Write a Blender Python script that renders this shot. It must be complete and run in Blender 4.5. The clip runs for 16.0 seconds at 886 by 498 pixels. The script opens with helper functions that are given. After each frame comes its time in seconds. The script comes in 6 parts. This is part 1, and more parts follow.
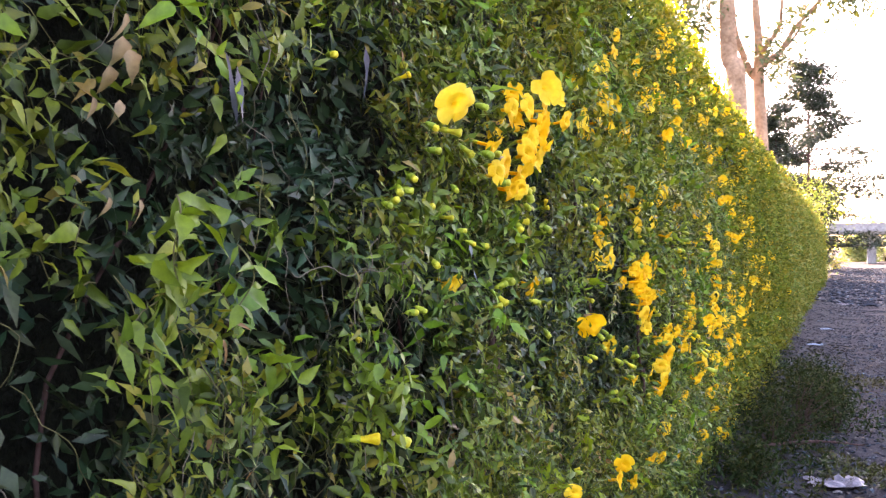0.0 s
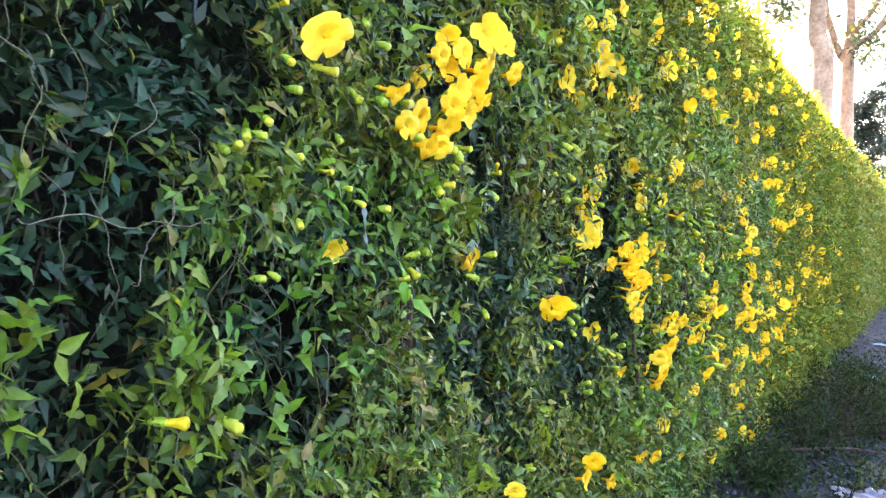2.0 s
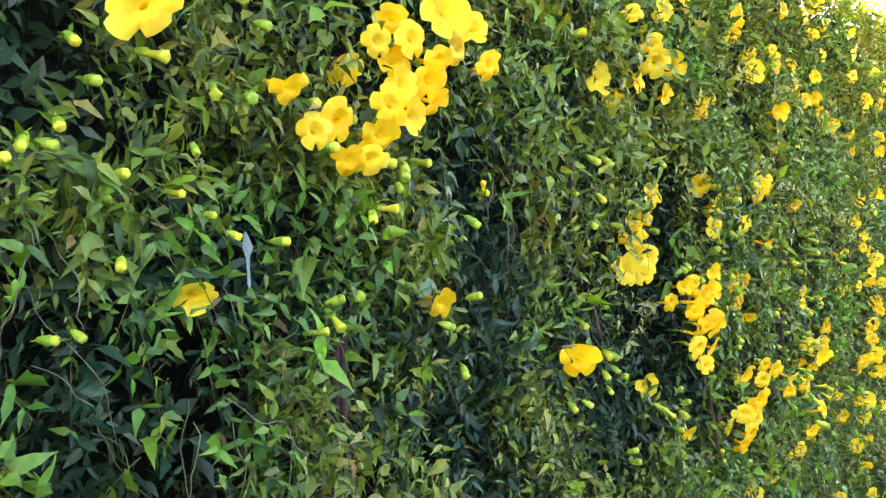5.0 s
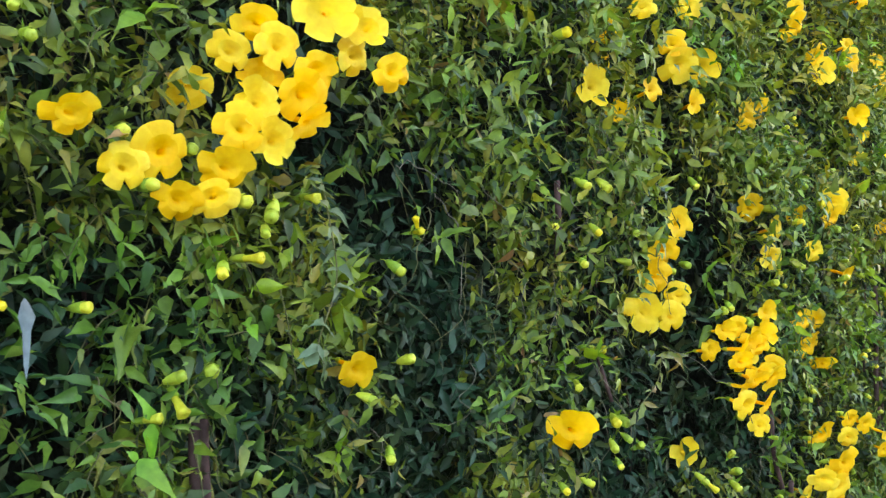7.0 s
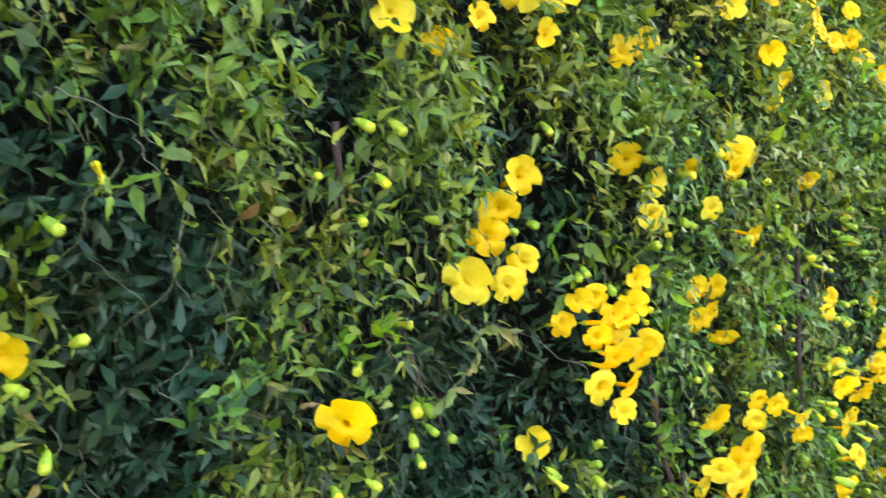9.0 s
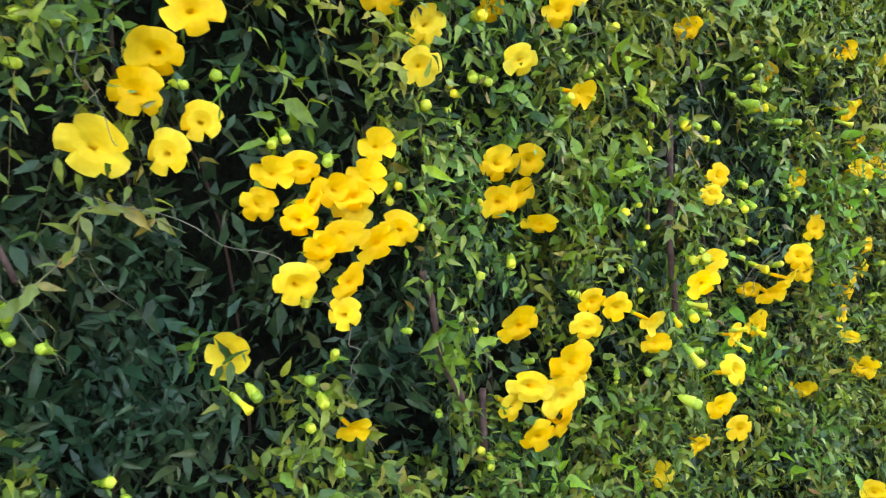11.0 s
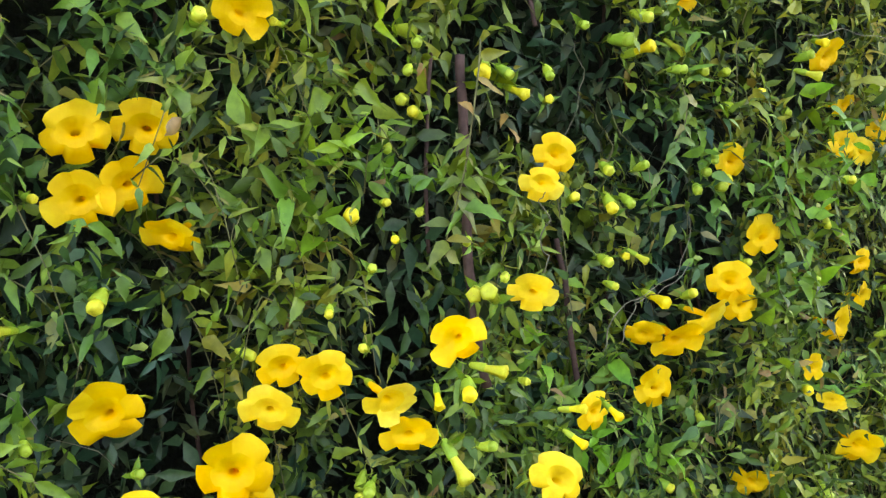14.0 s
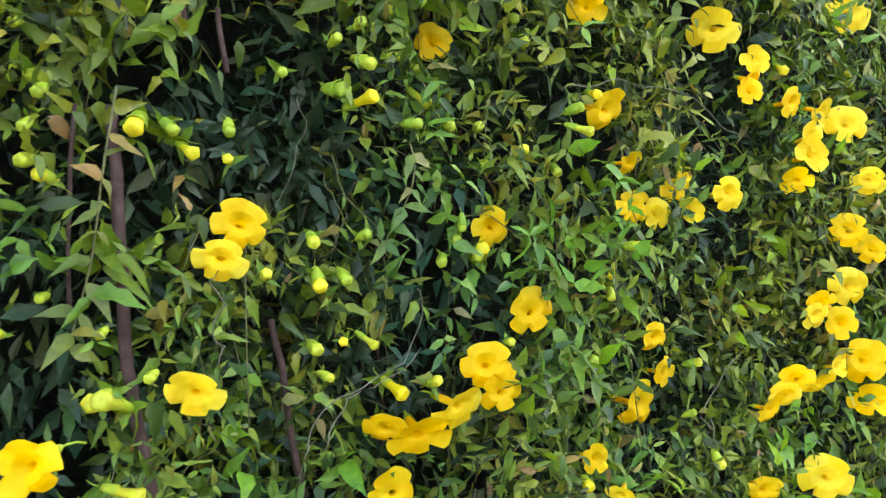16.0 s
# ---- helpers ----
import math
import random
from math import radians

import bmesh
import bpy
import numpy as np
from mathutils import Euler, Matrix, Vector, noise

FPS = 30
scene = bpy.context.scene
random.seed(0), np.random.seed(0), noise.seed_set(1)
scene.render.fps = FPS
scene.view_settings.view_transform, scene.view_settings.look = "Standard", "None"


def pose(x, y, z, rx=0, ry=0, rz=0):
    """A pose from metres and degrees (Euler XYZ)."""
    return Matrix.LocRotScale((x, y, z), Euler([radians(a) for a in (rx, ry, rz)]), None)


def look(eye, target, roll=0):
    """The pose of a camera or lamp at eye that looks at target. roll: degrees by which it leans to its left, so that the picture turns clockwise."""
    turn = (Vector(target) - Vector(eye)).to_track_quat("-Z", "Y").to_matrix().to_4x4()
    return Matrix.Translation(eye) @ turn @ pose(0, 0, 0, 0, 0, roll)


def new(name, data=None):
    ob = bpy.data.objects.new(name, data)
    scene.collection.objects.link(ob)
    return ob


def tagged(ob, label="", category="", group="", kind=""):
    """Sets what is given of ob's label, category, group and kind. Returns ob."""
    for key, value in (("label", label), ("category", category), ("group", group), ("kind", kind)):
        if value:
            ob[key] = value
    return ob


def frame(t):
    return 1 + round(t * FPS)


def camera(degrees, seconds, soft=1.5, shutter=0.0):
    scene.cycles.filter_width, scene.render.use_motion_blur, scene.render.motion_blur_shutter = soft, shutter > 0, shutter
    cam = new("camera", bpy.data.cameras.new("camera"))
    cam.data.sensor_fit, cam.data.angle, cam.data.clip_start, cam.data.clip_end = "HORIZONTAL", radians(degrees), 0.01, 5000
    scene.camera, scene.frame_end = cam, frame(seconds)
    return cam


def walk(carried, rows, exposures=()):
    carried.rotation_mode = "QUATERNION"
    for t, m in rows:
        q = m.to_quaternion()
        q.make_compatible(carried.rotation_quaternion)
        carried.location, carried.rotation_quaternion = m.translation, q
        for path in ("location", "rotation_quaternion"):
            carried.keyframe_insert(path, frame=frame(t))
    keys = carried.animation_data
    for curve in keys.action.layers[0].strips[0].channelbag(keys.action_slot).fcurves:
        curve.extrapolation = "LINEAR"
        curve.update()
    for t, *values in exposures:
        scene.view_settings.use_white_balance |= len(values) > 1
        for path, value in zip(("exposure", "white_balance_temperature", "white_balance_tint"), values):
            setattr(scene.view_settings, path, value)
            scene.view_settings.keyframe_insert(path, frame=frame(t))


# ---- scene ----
cam = camera(53.5, 16.0, soft=1.32, shutter=0.2)
PATH = [
    (0, (0.02, -0.017, 1.301), (-0.821, 1.798, 1.302), -0.0),
    (0.5, (0.151, 0.042, 1.318), (-0.811, 1.796, 1.29), 1.6),
    (1, (0.176, 0.081, 1.321), (-0.795, 1.829, 1.278), 2.3),
    (1.5, (0.198, 0.205, 1.312), (-0.761, 1.959, 1.265), 3.9),
    (2, (0.219, 0.366, 1.297), (-0.771, 2.102, 1.227), 3.4),
    (2.5, (0.247, 0.472, 1.307), (-0.722, 2.219, 1.213), 2.6),
    (3, (0.348, 0.572, 1.305), (-0.751, 2.243, 1.284), 4.2),
    (3.5, (0.409, 0.655, 1.298), (-0.771, 2.27, 1.305), 4.2),
    (3.7, (0.424, 0.675, 1.293), (-0.792, 2.263, 1.283), 3.5),
    (5.8, (0.184, 1.042, 1.336), (-1.068, 2.602, 1.31), 2.1),
    (6, (0.192, 1.066, 1.339), (-1.062, 2.623, 1.307), 1.6),
    (6.5, (0.222, 1.182, 1.348), (-1.119, 2.665, 1.345), 0.5),
    (7, (0.296, 1.363, 1.352), (-1.157, 2.736, 1.403), 0.5),
    (7.5, (0.34, 1.456, 1.348), (-1.171, 2.766, 1.42), 0.5),
    (8, (0.323, 1.584, 1.332), (-1.239, 2.83, 1.414), -0.9),
    (8.5, (0.313, 1.749, 1.34), (-1.281, 2.952, 1.46), -0.7),
    (9, (0.368, 1.865, 1.326), (-1.117, 3.204, 1.326), -0.4),
    (9.5, (0.451, 2.067, 1.3), (-0.993, 3.449, 1.234), -1.1),
    (10, (0.546, 2.256, 1.301), (-0.98, 3.54, 1.153), 1.0),
    (10.2, (0.542, 2.309, 1.293), (-0.999, 3.572, 1.116), 0.5),
    (12.3, (0.407, 3.042, 1.184), (-1.318, 4.038, 0.991), -2.3),
    (12.5, (0.414, 3.069, 1.193), (-1.327, 4.034, 0.999), -2.2),
    (13, (0.352, 3.21, 1.182), (-1.357, 4.228, 0.97), -0.5),
    (13.5, (0.243, 3.415, 1.185), (-1.453, 4.454, 0.975), -0.7),
    (14, (0.261, 3.509, 1.175), (-1.471, 4.493, 0.993), -2.5),
    (14.5, (0.32, 3.63, 1.172), (-1.494, 4.451, 0.985), -3.1),
    (15, (0.394, 3.737, 1.183), (-1.397, 4.623, 1.101), -3.7),
    (15.5, (0.373, 3.806, 1.179), (-1.362, 4.798, 1.103), -3.0),
    (16, (0.26, 3.877, 1.196), (-1.41, 4.974, 1.103), -2.4),
]
EXPOSURES = [
    (0.0, 3.66, 8250, 44), (0.4, 4.10, 6950, 43), (1.0, 4.24, 6650, 37), (1.5, 4.12, 6850, 32), (2.0, 4.07, 7000, 27), (3.5, 4.05, 7150, 24),
    (6.0, 3.93, 7950, 18), (6.5, 3.87, 8050, 18), (7.5, 3.75, 8250, 17), (8.3, 3.79, 8300, 17), (9.0, 4.14, 8200, 14), (9.6, 4.14, 8300, 15),
    (10.0, 4.10, 8450, 17), (12.5, 4.02, 8900, 17), (13.5, 3.96, 9200, 18), (14.5, 4.00, 9300, 18), (15.2, 4.02, 8900, 17), (16.0, 4.04, 8700, 18),
]
walk(cam, [(t, look(eye, target, roll)) for t, eye, target, roll in PATH], EXPOSURES)

# ---- world and sun ----
SUN_HIGH, SUN_FROM = 28.0, (-0.6, 0.8)   # degrees above the horizon; the way towards the sun in plan
world = bpy.data.worlds.new("world")
scene.world = world
world.use_nodes = True
sky_tex = world.node_tree.nodes.new("ShaderNodeTexSky")
sky_tex.sky_type, sky_tex.sun_disc = "NISHITA", False
sky_tex.sun_elevation = radians(SUN_HIGH)
sky_tex.sun_rotation = math.atan2(SUN_FROM[0], SUN_FROM[1])
sky_tex.dust_density, sky_tex.ozone_density = 1.6, 0.8
back = world.node_tree.nodes["Background"]
back.inputs["Strength"].default_value = 0.15
world.node_tree.links.new(sky_tex.outputs[0], back.inputs["Color"])
sun = new("sun", bpy.data.lights.new("sun", "SUN"))
sun.data.energy, sun.data.angle, sun.data.color = 4.6, radians(0.6), (1.0, 0.93, 0.8)
flat = Vector(SUN_FROM).normalized() * math.cos(radians(SUN_HIGH))
sun.matrix_world = look((flat.x * 50, flat.y * 50, math.sin(radians(SUN_HIGH)) * 50), (0, 0, 0))


# ---- materials ----
def material(name):
    m = bpy.data.materials.new(name)
    m.use_nodes = True
    nt = m.node_tree
    return m, nt, nt.nodes["Principled BSDF"], nt.nodes["Material Output"]


def node(nt, kind, **values):
    n = nt.nodes.new(kind)
    for k, v in values.items():
        n.inputs[k.replace("_", " ")].default_value = v
    return n


def ramp(nt, source, stops):
    r = nt.nodes.new("ShaderNodeValToRGB")
    while len(r.color_ramp.elements) < len(stops):
        r.color_ramp.elements.new(0.5)
    for e, (at, c) in zip(r.color_ramp.elements, stops):
        e.position, e.color = at, (*c, 1)
    nt.links.new(source, r.inputs[0])
    return r.outputs[0]


def noise_tex(nt, scale, detail=4, rough=0.6):
    n = node(nt, "ShaderNodeTexNoise", Scale=scale, Detail=detail, Roughness=rough)
    c = nt.nodes.new("ShaderNodeTexCoord")
    nt.links.new(c.outputs["Object"], n.inputs["Vector"])
    return n.outputs["Fac"]


def mix(nt, a, b, fac, how="MIX"):
    m = nt.nodes.new("ShaderNodeMix")
    m.data_type, m.blend_type = "RGBA", how
    for socket, v in ((m.inputs[6], a), (m.inputs[7], b), (m.inputs[0], fac)):
        if hasattr(v, "is_linked"):
            nt.links.new(v, socket)
        else:
            socket.default_value = (*v, 1) if isinstance(v, tuple) else v
    return m.outputs[2]


def bump(nt, bsdf, height, strength, distance):
    b = node(nt, "ShaderNodeBump", Strength=strength, Distance=distance)
    nt.links.new(height, b.inputs["Height"])
    nt.links.new(b.outputs[0], bsdf.inputs["Normal"])


def leafy(name, stops, per_object=False, rough=0.45, see_through=0.24, glow=(1.35, 1.2, 0.45), gloss=0.28):
    """A leaf or petal: its colour varies from piece to piece, and light from behind shows through."""
    m, nt, bsdf, out = material(name)
    if per_object:
        rnd = nt.nodes.new("ShaderNodeObjectInfo").outputs["Random"]
    else:
        rnd = nt.nodes.new("ShaderNodeNewGeometry").outputs["Random Per Island"]
    tone = ramp(nt, rnd, stops)
    fine = noise_tex(nt, 9.0 if per_object else 90.0, 3)
    shade = ramp(nt, fine, [(0.3, (0.92, 0.9, 0.88)), (0.7, (1.05, 1.05, 1.03))] if per_object else [(0.3, (0.75, 0.75, 0.72)), (0.7, (1.15, 1.12, 1.05))])
    tone = mix(nt, tone, shade, 1.0, "MULTIPLY")
    broad = noise_tex(nt, 1.6 if per_object else 22.0, 2)
    tone = mix(nt, tone, ramp(nt, broad, [(0.3, (0.92, 0.84, 0.8)), (0.7, (1.05, 1.1, 1.1))] if per_object else [(0.3, (0.74, 0.76, 0.7)), (0.7, (1.2, 1.16, 1.05))]), 1.0, "MULTIPLY")
    if not per_object:
        patch = noise_tex(nt, 3.6, 2)
        tone = mix(nt, tone, ramp(nt, patch, [(0.34, (1.12, 0.98, 0.85)), (0.5, (0.97, 1.0, 1.0)), (0.64, (0.7, 1.06, 1.25))]), 1.0, "MULTIPLY")
    nt.links.new(tone, bsdf.inputs["Base Color"])
    bsdf.inputs["Roughness"].default_value = rough
    bsdf.inputs["Specular IOR Level"].default_value = gloss
    bump(nt, bsdf, noise_tex(nt, 7.0 if per_object else 140.0, 2), 0.25, 0.006 if per_object else 0.002)
    tr = nt.nodes.new("ShaderNodeBsdfTranslucent")
    nt.links.new(mix(nt, tone, glow, 1.0, "MULTIPLY"), tr.inputs["Color"])
    ms = nt.nodes.new("ShaderNodeMixShader")
    ms.inputs[0].default_value = see_through
    nt.links.new(bsdf.outputs[0], ms.inputs[1])
    nt.links.new(tr.outputs[0], ms.inputs[2])
    nt.links.new(ms.outputs[0], out.inputs[0])
    return m


def rough_stuff(name, stops, scale, rough=0.85, relief=0.4, depth=0.01, fine=60.0):
    m, nt, bsdf, _ = material(name)
    n1, n2 = noise_tex(nt, scale, 6), noise_tex(nt, fine, 4)
    tone = ramp(nt, n1, stops)
    tone = mix(nt, tone, ramp(nt, n2, [(0.3, (0.7, 0.7, 0.7)), (0.7, (1.25, 1.25, 1.25))]), 1.0, "MULTIPLY")
    nt.links.new(tone, bsdf.inputs["Base Color"])
    bsdf.inputs["Roughness"].default_value = rough
    bsdf.inputs["Specular IOR Level"].default_value = 0.12
    bump(nt, bsdf, n2, relief, depth)
    return m


GREENS = [(0.0, (0.023, 0.052, 0.014)), (0.22, (0.047, 0.092, 0.016)), (0.45, (0.086, 0.148, 0.019)), (0.68, (0.13, 0.192, 0.023)),
          (0.88, (0.19, 0.22, 0.03)), (0.975, (0.2, 0.17, 0.035)), (1.0, (0.2, 0.11, 0.05))]
leaf_mat = leafy("vine_leaf", GREENS)
leaf_each_mat = leafy("vine_leaf_single", GREENS[:5] + [(1.0, (0.17, 0.18, 0.03))], per_object=True)
young_mat = leafy("young_leaf", [(0.0, (0.11, 0.24, 0.02)), (1.0, (0.21, 0.34, 0.03))], see_through=0.35)
fresh_mat = leafy("fresh_leaf", [(0.0, (0.07, 0.15, 0.016)), (1.0, (0.14, 0.24, 0.025))], see_through=0.32)
# Inner leaves: shade and a blue sky tint are put into the colour.
shade_leaf_mat = leafy("shade_toned_leaf", [(0.0, (0.010, 0.03, 0.017)), (0.7, (0.024, 0.06, 0.03)), (1.0, (0.045, 0.055, 0.024))], rough=0.36, see_through=0.12, gloss=0.2)
# Rim leaves: the sun's glow is put into a brighter, yellower colour.
sun_glow_mat = leafy("sun_glow_leaf", [(0.0, (0.14, 0.2, 0.02)), (0.6, (0.24, 0.28, 0.03)), (1.0, (0.4, 0.37, 0.05))], see_through=0.75)
dry_mat = leafy("dry_leaf", [(0.0, (0.2, 0.13, 0.08)), (1.0, (0.36, 0.26, 0.17))], rough=0.7, see_through=0.2)
grey_mat = leafy("grey_dead_leaf", [(0.0, (0.12, 0.135, 0.145)), (1.0, (0.16, 0.175, 0.185))], rough=0.6, see_through=0.1)
dusk_mat = leafy("dark_dead_leaf", [(0.0, (0.05, 0.045, 0.06)), (1.0, (0.09, 0.08, 0.1))], rough=0.5, see_through=0.1)
# Lighter and yellower than near leaves: haze and glare put into the colour.
mid_mat = leafy("mid_leaf_light_toned", [(0.0, (0.05, 0.082, 0.014)), (0.4, (0.11, 0.152, 0.02)), (0.75, (0.18, 0.205, 0.027)), (1.0, (0.27, 0.23, 0.038))], rough=0.6, gloss=0.12)
# High leaves: the stronger sky light up there is put into the colour.
skylit_leaf_mat = leafy("skylit_leaf", [(0.0, (0.072, 0.115, 0.018)), (0.6, (0.158, 0.2, 0.026)), (1.0, (0.26, 0.25, 0.034))], see_through=0.3)
pale_mat = leafy("pale_leaf", [(0.0, (0.06, 0.11, 0.055)), (1.0, (0.11, 0.165, 0.09))])
olive_mat = leafy("olive_leaf", [(0.0, (0.07, 0.11, 0.018)), (0.7, (0.13, 0.15, 0.025)), (1.0, (0.2, 0.13, 0.04))])
# Distance haze is put into this leaf colour, paler and greyer again.
far_mat = leafy("far_leaf_haze_toned", [(0.0, (0.08, 0.118, 0.028)), (0.5, (0.158, 0.192, 0.042)), (1.0, (0.29, 0.262, 0.06))], rough=0.6, gloss=0.12)
def petal_material(name, stops, glow):
    """Petals: plain yellow at the rim, deeper orange towards the throat, with faint veins that run outwards."""
    m, nt, bsdf, out = material(name)
    tone = ramp(nt, nt.nodes.new("ShaderNodeObjectInfo").outputs["Random"], stops)
    place = nt.nodes.new("ShaderNodeTexCoord").outputs["Object"]
    flat = nt.nodes.new("ShaderNodeVectorMath")
    flat.operation, flat.inputs[1].default_value = "MULTIPLY", (1, 1, 0)
    far = nt.nodes.new("ShaderNodeVectorMath")
    far.operation = "LENGTH"
    nt.links.new(place, flat.inputs[0])
    nt.links.new(flat.outputs[0], far.inputs[0])
    tone = mix(nt, tone, ramp(nt, far.outputs["Value"], [(0.1, (1.0, 0.92, 0.8)), (0.4, (1.0, 0.97, 0.9)), (0.7, (1.0, 1.0, 1.0)), (0.95, (1.0, 1.06, 1.6))]), 1.0, "MULTIPLY")
    tone = mix(nt, tone, ramp(nt, noise_tex(nt, 2.4, 2), [(0.3, (0.95, 0.88, 0.8)), (0.7, (1.03, 1.06, 1.1))]), 1.0, "MULTIPLY")
    nt.links.new(tone, bsdf.inputs["Base Color"])
    bsdf.inputs["Roughness"].default_value = 0.55
    bsdf.inputs["Specular IOR Level"].default_value = 0.2
    bump(nt, bsdf, noise_tex(nt, 6.0, 3), 0.3, 0.006)
    tr = nt.nodes.new("ShaderNodeBsdfTranslucent")
    nt.links.new(mix(nt, tone, glow, 1.0, "MULTIPLY"), tr.inputs["Color"])
    ms = nt.nodes.new("ShaderNodeMixShader")
    ms.inputs[0].default_value = 0.5
    nt.links.new(bsdf.outputs[0], ms.inputs[1])
    nt.links.new(tr.outputs[0], ms.inputs[2])
    nt.links.new(ms.outputs[0], out.inputs[0])
    return m


petal_mat = petal_material("petal", [(0.0, (0.92, 0.54, 0.01)), (1.0, (0.93, 0.61, 0.02))], (1.06, 1.0, 0.85))
lemon_mat = petal_material("lemon_petal", [(0.0, (0.92, 0.62, 0.02)), (1.0, (0.93, 0.69, 0.05))], (1.06, 1.0, 0.85))
trumpet_mat = leafy("trumpet_bud", [(0.0, (0.45, 0.5, 0.05)), (0.5, (0.66, 0.6, 0.04)), (1.0, (0.86, 0.66, 0.02))], per_object=True, rough=0.45, see_through=0.35, glow=(1, 1, 0.6))
bud_mat = leafy("bud", [(0.0, (0.26, 0.40, 0.04)), (0.55, (0.44, 0.52, 0.05)), (0.85, (0.62, 0.6, 0.05)), (1.0, (0.82, 0.66, 0.03))], per_object=True, rough=0.45, see_through=0.25, glow=(1, 1, 0.6))
calyx_mat = leafy("calyx", [(0.0, (0.17, 0.31, 0.03)), (0.5, (0.28, 0.41, 0.035)), (1.0, (0.42, 0.5, 0.05))], per_object=True, rough=0.45, see_through=0.25)
stem_mat = rough_stuff("bark_of_vine", [(0.3, (0.035, 0.02, 0.018)), (0.7, (0.085, 0.048, 0.042))], 25.0)
runner_mat = rough_stuff("dry_runner", [(0.3, (0.06, 0.06, 0.04)), (0.7, (0.17, 0.15, 0.11))], 12.0)
twig_mat = rough_stuff("green_twig", [(0.3, (0.07, 0.075, 0.03)), (0.7, (0.14, 0.13, 0.06))], 20.0)
# Near black: the shade deep in the hedge is put into this colour.
core_mat = rough_stuff("shade_core", [(0.35, (0.004, 0.006, 0.004)), (0.7, (0.014, 0.018, 0.011))], 18.0, relief=1.0, depth=0.03)
gum_mat = rough_stuff("gum_bark", [(0.35, (0.19, 0.115, 0.07)), (0.65, (0.38, 0.25, 0.165))], 2.2, fine=14.0, depth=0.02)
gum_leaf_mat = leafy("gum_leaf", [(0.0, (0.05, 0.075, 0.04)), (1.0, (0.12, 0.14, 0.07))])
pine_mat = leafy("conifer_needle", [(0.0, (0.012, 0.024, 0.016)), (1.0, (0.035, 0.05, 0.03))], see_through=0.12)
concrete_mat = rough_stuff("pale_concrete", [(0.3, (0.2, 0.2, 0.2)), (0.7, (0.28, 0.28, 0.275))], 0.8, fine=6.0)
plastic_mat = rough_stuff("white_rubbish", [(0.35, (0.07, 0.072, 0.088)), (0.7, (0.16, 0.16, 0.185))], 9.0, rough=0.45, relief=0.3)
blue_mat = rough_stuff("pale_blue_rubbish", [(0.3, (0.13, 0.22, 0.3)), (0.7, (0.26, 0.36, 0.44))], 9.0, rough=0.45, relief=0.3)
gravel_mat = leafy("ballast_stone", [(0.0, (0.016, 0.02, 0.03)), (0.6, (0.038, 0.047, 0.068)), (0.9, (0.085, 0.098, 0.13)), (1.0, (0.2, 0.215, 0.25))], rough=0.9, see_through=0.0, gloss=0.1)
litter_mat = leafy("leaf_litter", [(0.0, (0.015, 0.012, 0.01)), (0.6, (0.04, 0.03, 0.02)), (1.0, (0.12, 0.09, 0.06))], rough=0.8, see_through=0.05)
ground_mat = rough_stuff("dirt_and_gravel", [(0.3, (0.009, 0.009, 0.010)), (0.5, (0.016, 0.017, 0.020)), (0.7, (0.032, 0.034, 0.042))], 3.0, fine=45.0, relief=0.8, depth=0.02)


# ---- shared mesh helpers ----
def mesh_of(name, verts, faces, mat, smooth=True):
    me = bpy.data.meshes.new(name)
    me.from_pydata([tuple(v) for v in verts], [], [tuple(f) for f in faces])
    me.materials.append(mat)
    if smooth:
        me.polygons.foreach_set("use_smooth", [True] * len(me.polygons))
    me.update()
    return me


def part(name, data, parent, m=None, label="", kind=""):
    ob = new(name, data)
    ob.parent = parent
    if m is not None:
        ob.matrix_basis = m
    return tagged(ob, label=label, kind=kind)


def thing(name, at, label, category, group="", kind=""):
    ob = new(name)
    ob.empty_display_size = 0.1
    ob.location = at
    return tagged(ob, label, category, group, kind)


def unit(a):
    return a / np.maximum(np.linalg.norm(a, axis=-1, keepdims=True), 1e-9)


# one leaf: a folded oval blade with a toothed edge and a long pointed tip, 17 points and 12 faces
LEAF_T = np.array([0.07, 0.24, 0.43, 0.62, 0.82])
LEAF_W = np.array([0.078, 0.172, 0.17, 0.112, 0.042])
LEAF_FACES = np.array([[0, 2, 1, -1], [0, 3, 2, -1]] + [[3 * k + 2 + a, 3 * k + 5 + a, 3 * k + 4 + a, 3 * k + 1 + a] for k in range(4) for a in (0, 1)] + [[14, 16, 13, -1], [15, 16, 14, -1]])


def leaf_points(n, rng, fold=0.34, curl=0.3, slim=1.0):
    """n leaf blades along x, of length 1, each curled, folded and waved a little differently."""
    p = np.zeros((n, 17, 3))
    f = rng.normal(fold, 0.24, n)
    c = rng.normal(curl, 0.24, n)
    w = rng.uniform(0.62, 1.38, n) * slim
    bend = rng.normal(0, 0.13, n)
    wave, turn, tooth = rng.uniform(0, 6.28, n), rng.normal(0, 0.35, n), rng.uniform(0, 0.55, n)
    for i, (t, half) in enumerate(zip(LEAF_T, LEAF_W)):
        edge = half * w * rng.uniform(0.84, 1.16, n) * (1 + tooth * (-0.2, 0.3, -0.35, 0.45, -0.3)[i])
        for j, s in enumerate((-1, 0, 1)):
            k = 1 + 3 * i + j
            p[:, k, 0] = t + rng.normal(0, 0.012, n) * abs(s)
            p[:, k, 1] = s * edge + bend * t * t
            p[:, k, 2] = abs(s) * edge * f + s * edge * turn * t - c * t * t + 0.03 * abs(s) * np.sin(9 * t + wave + 1.3 * s)
    p[:, 16, 0], p[:, 16, 1], p[:, 16, 2] = 1.0, bend, -c
    return p


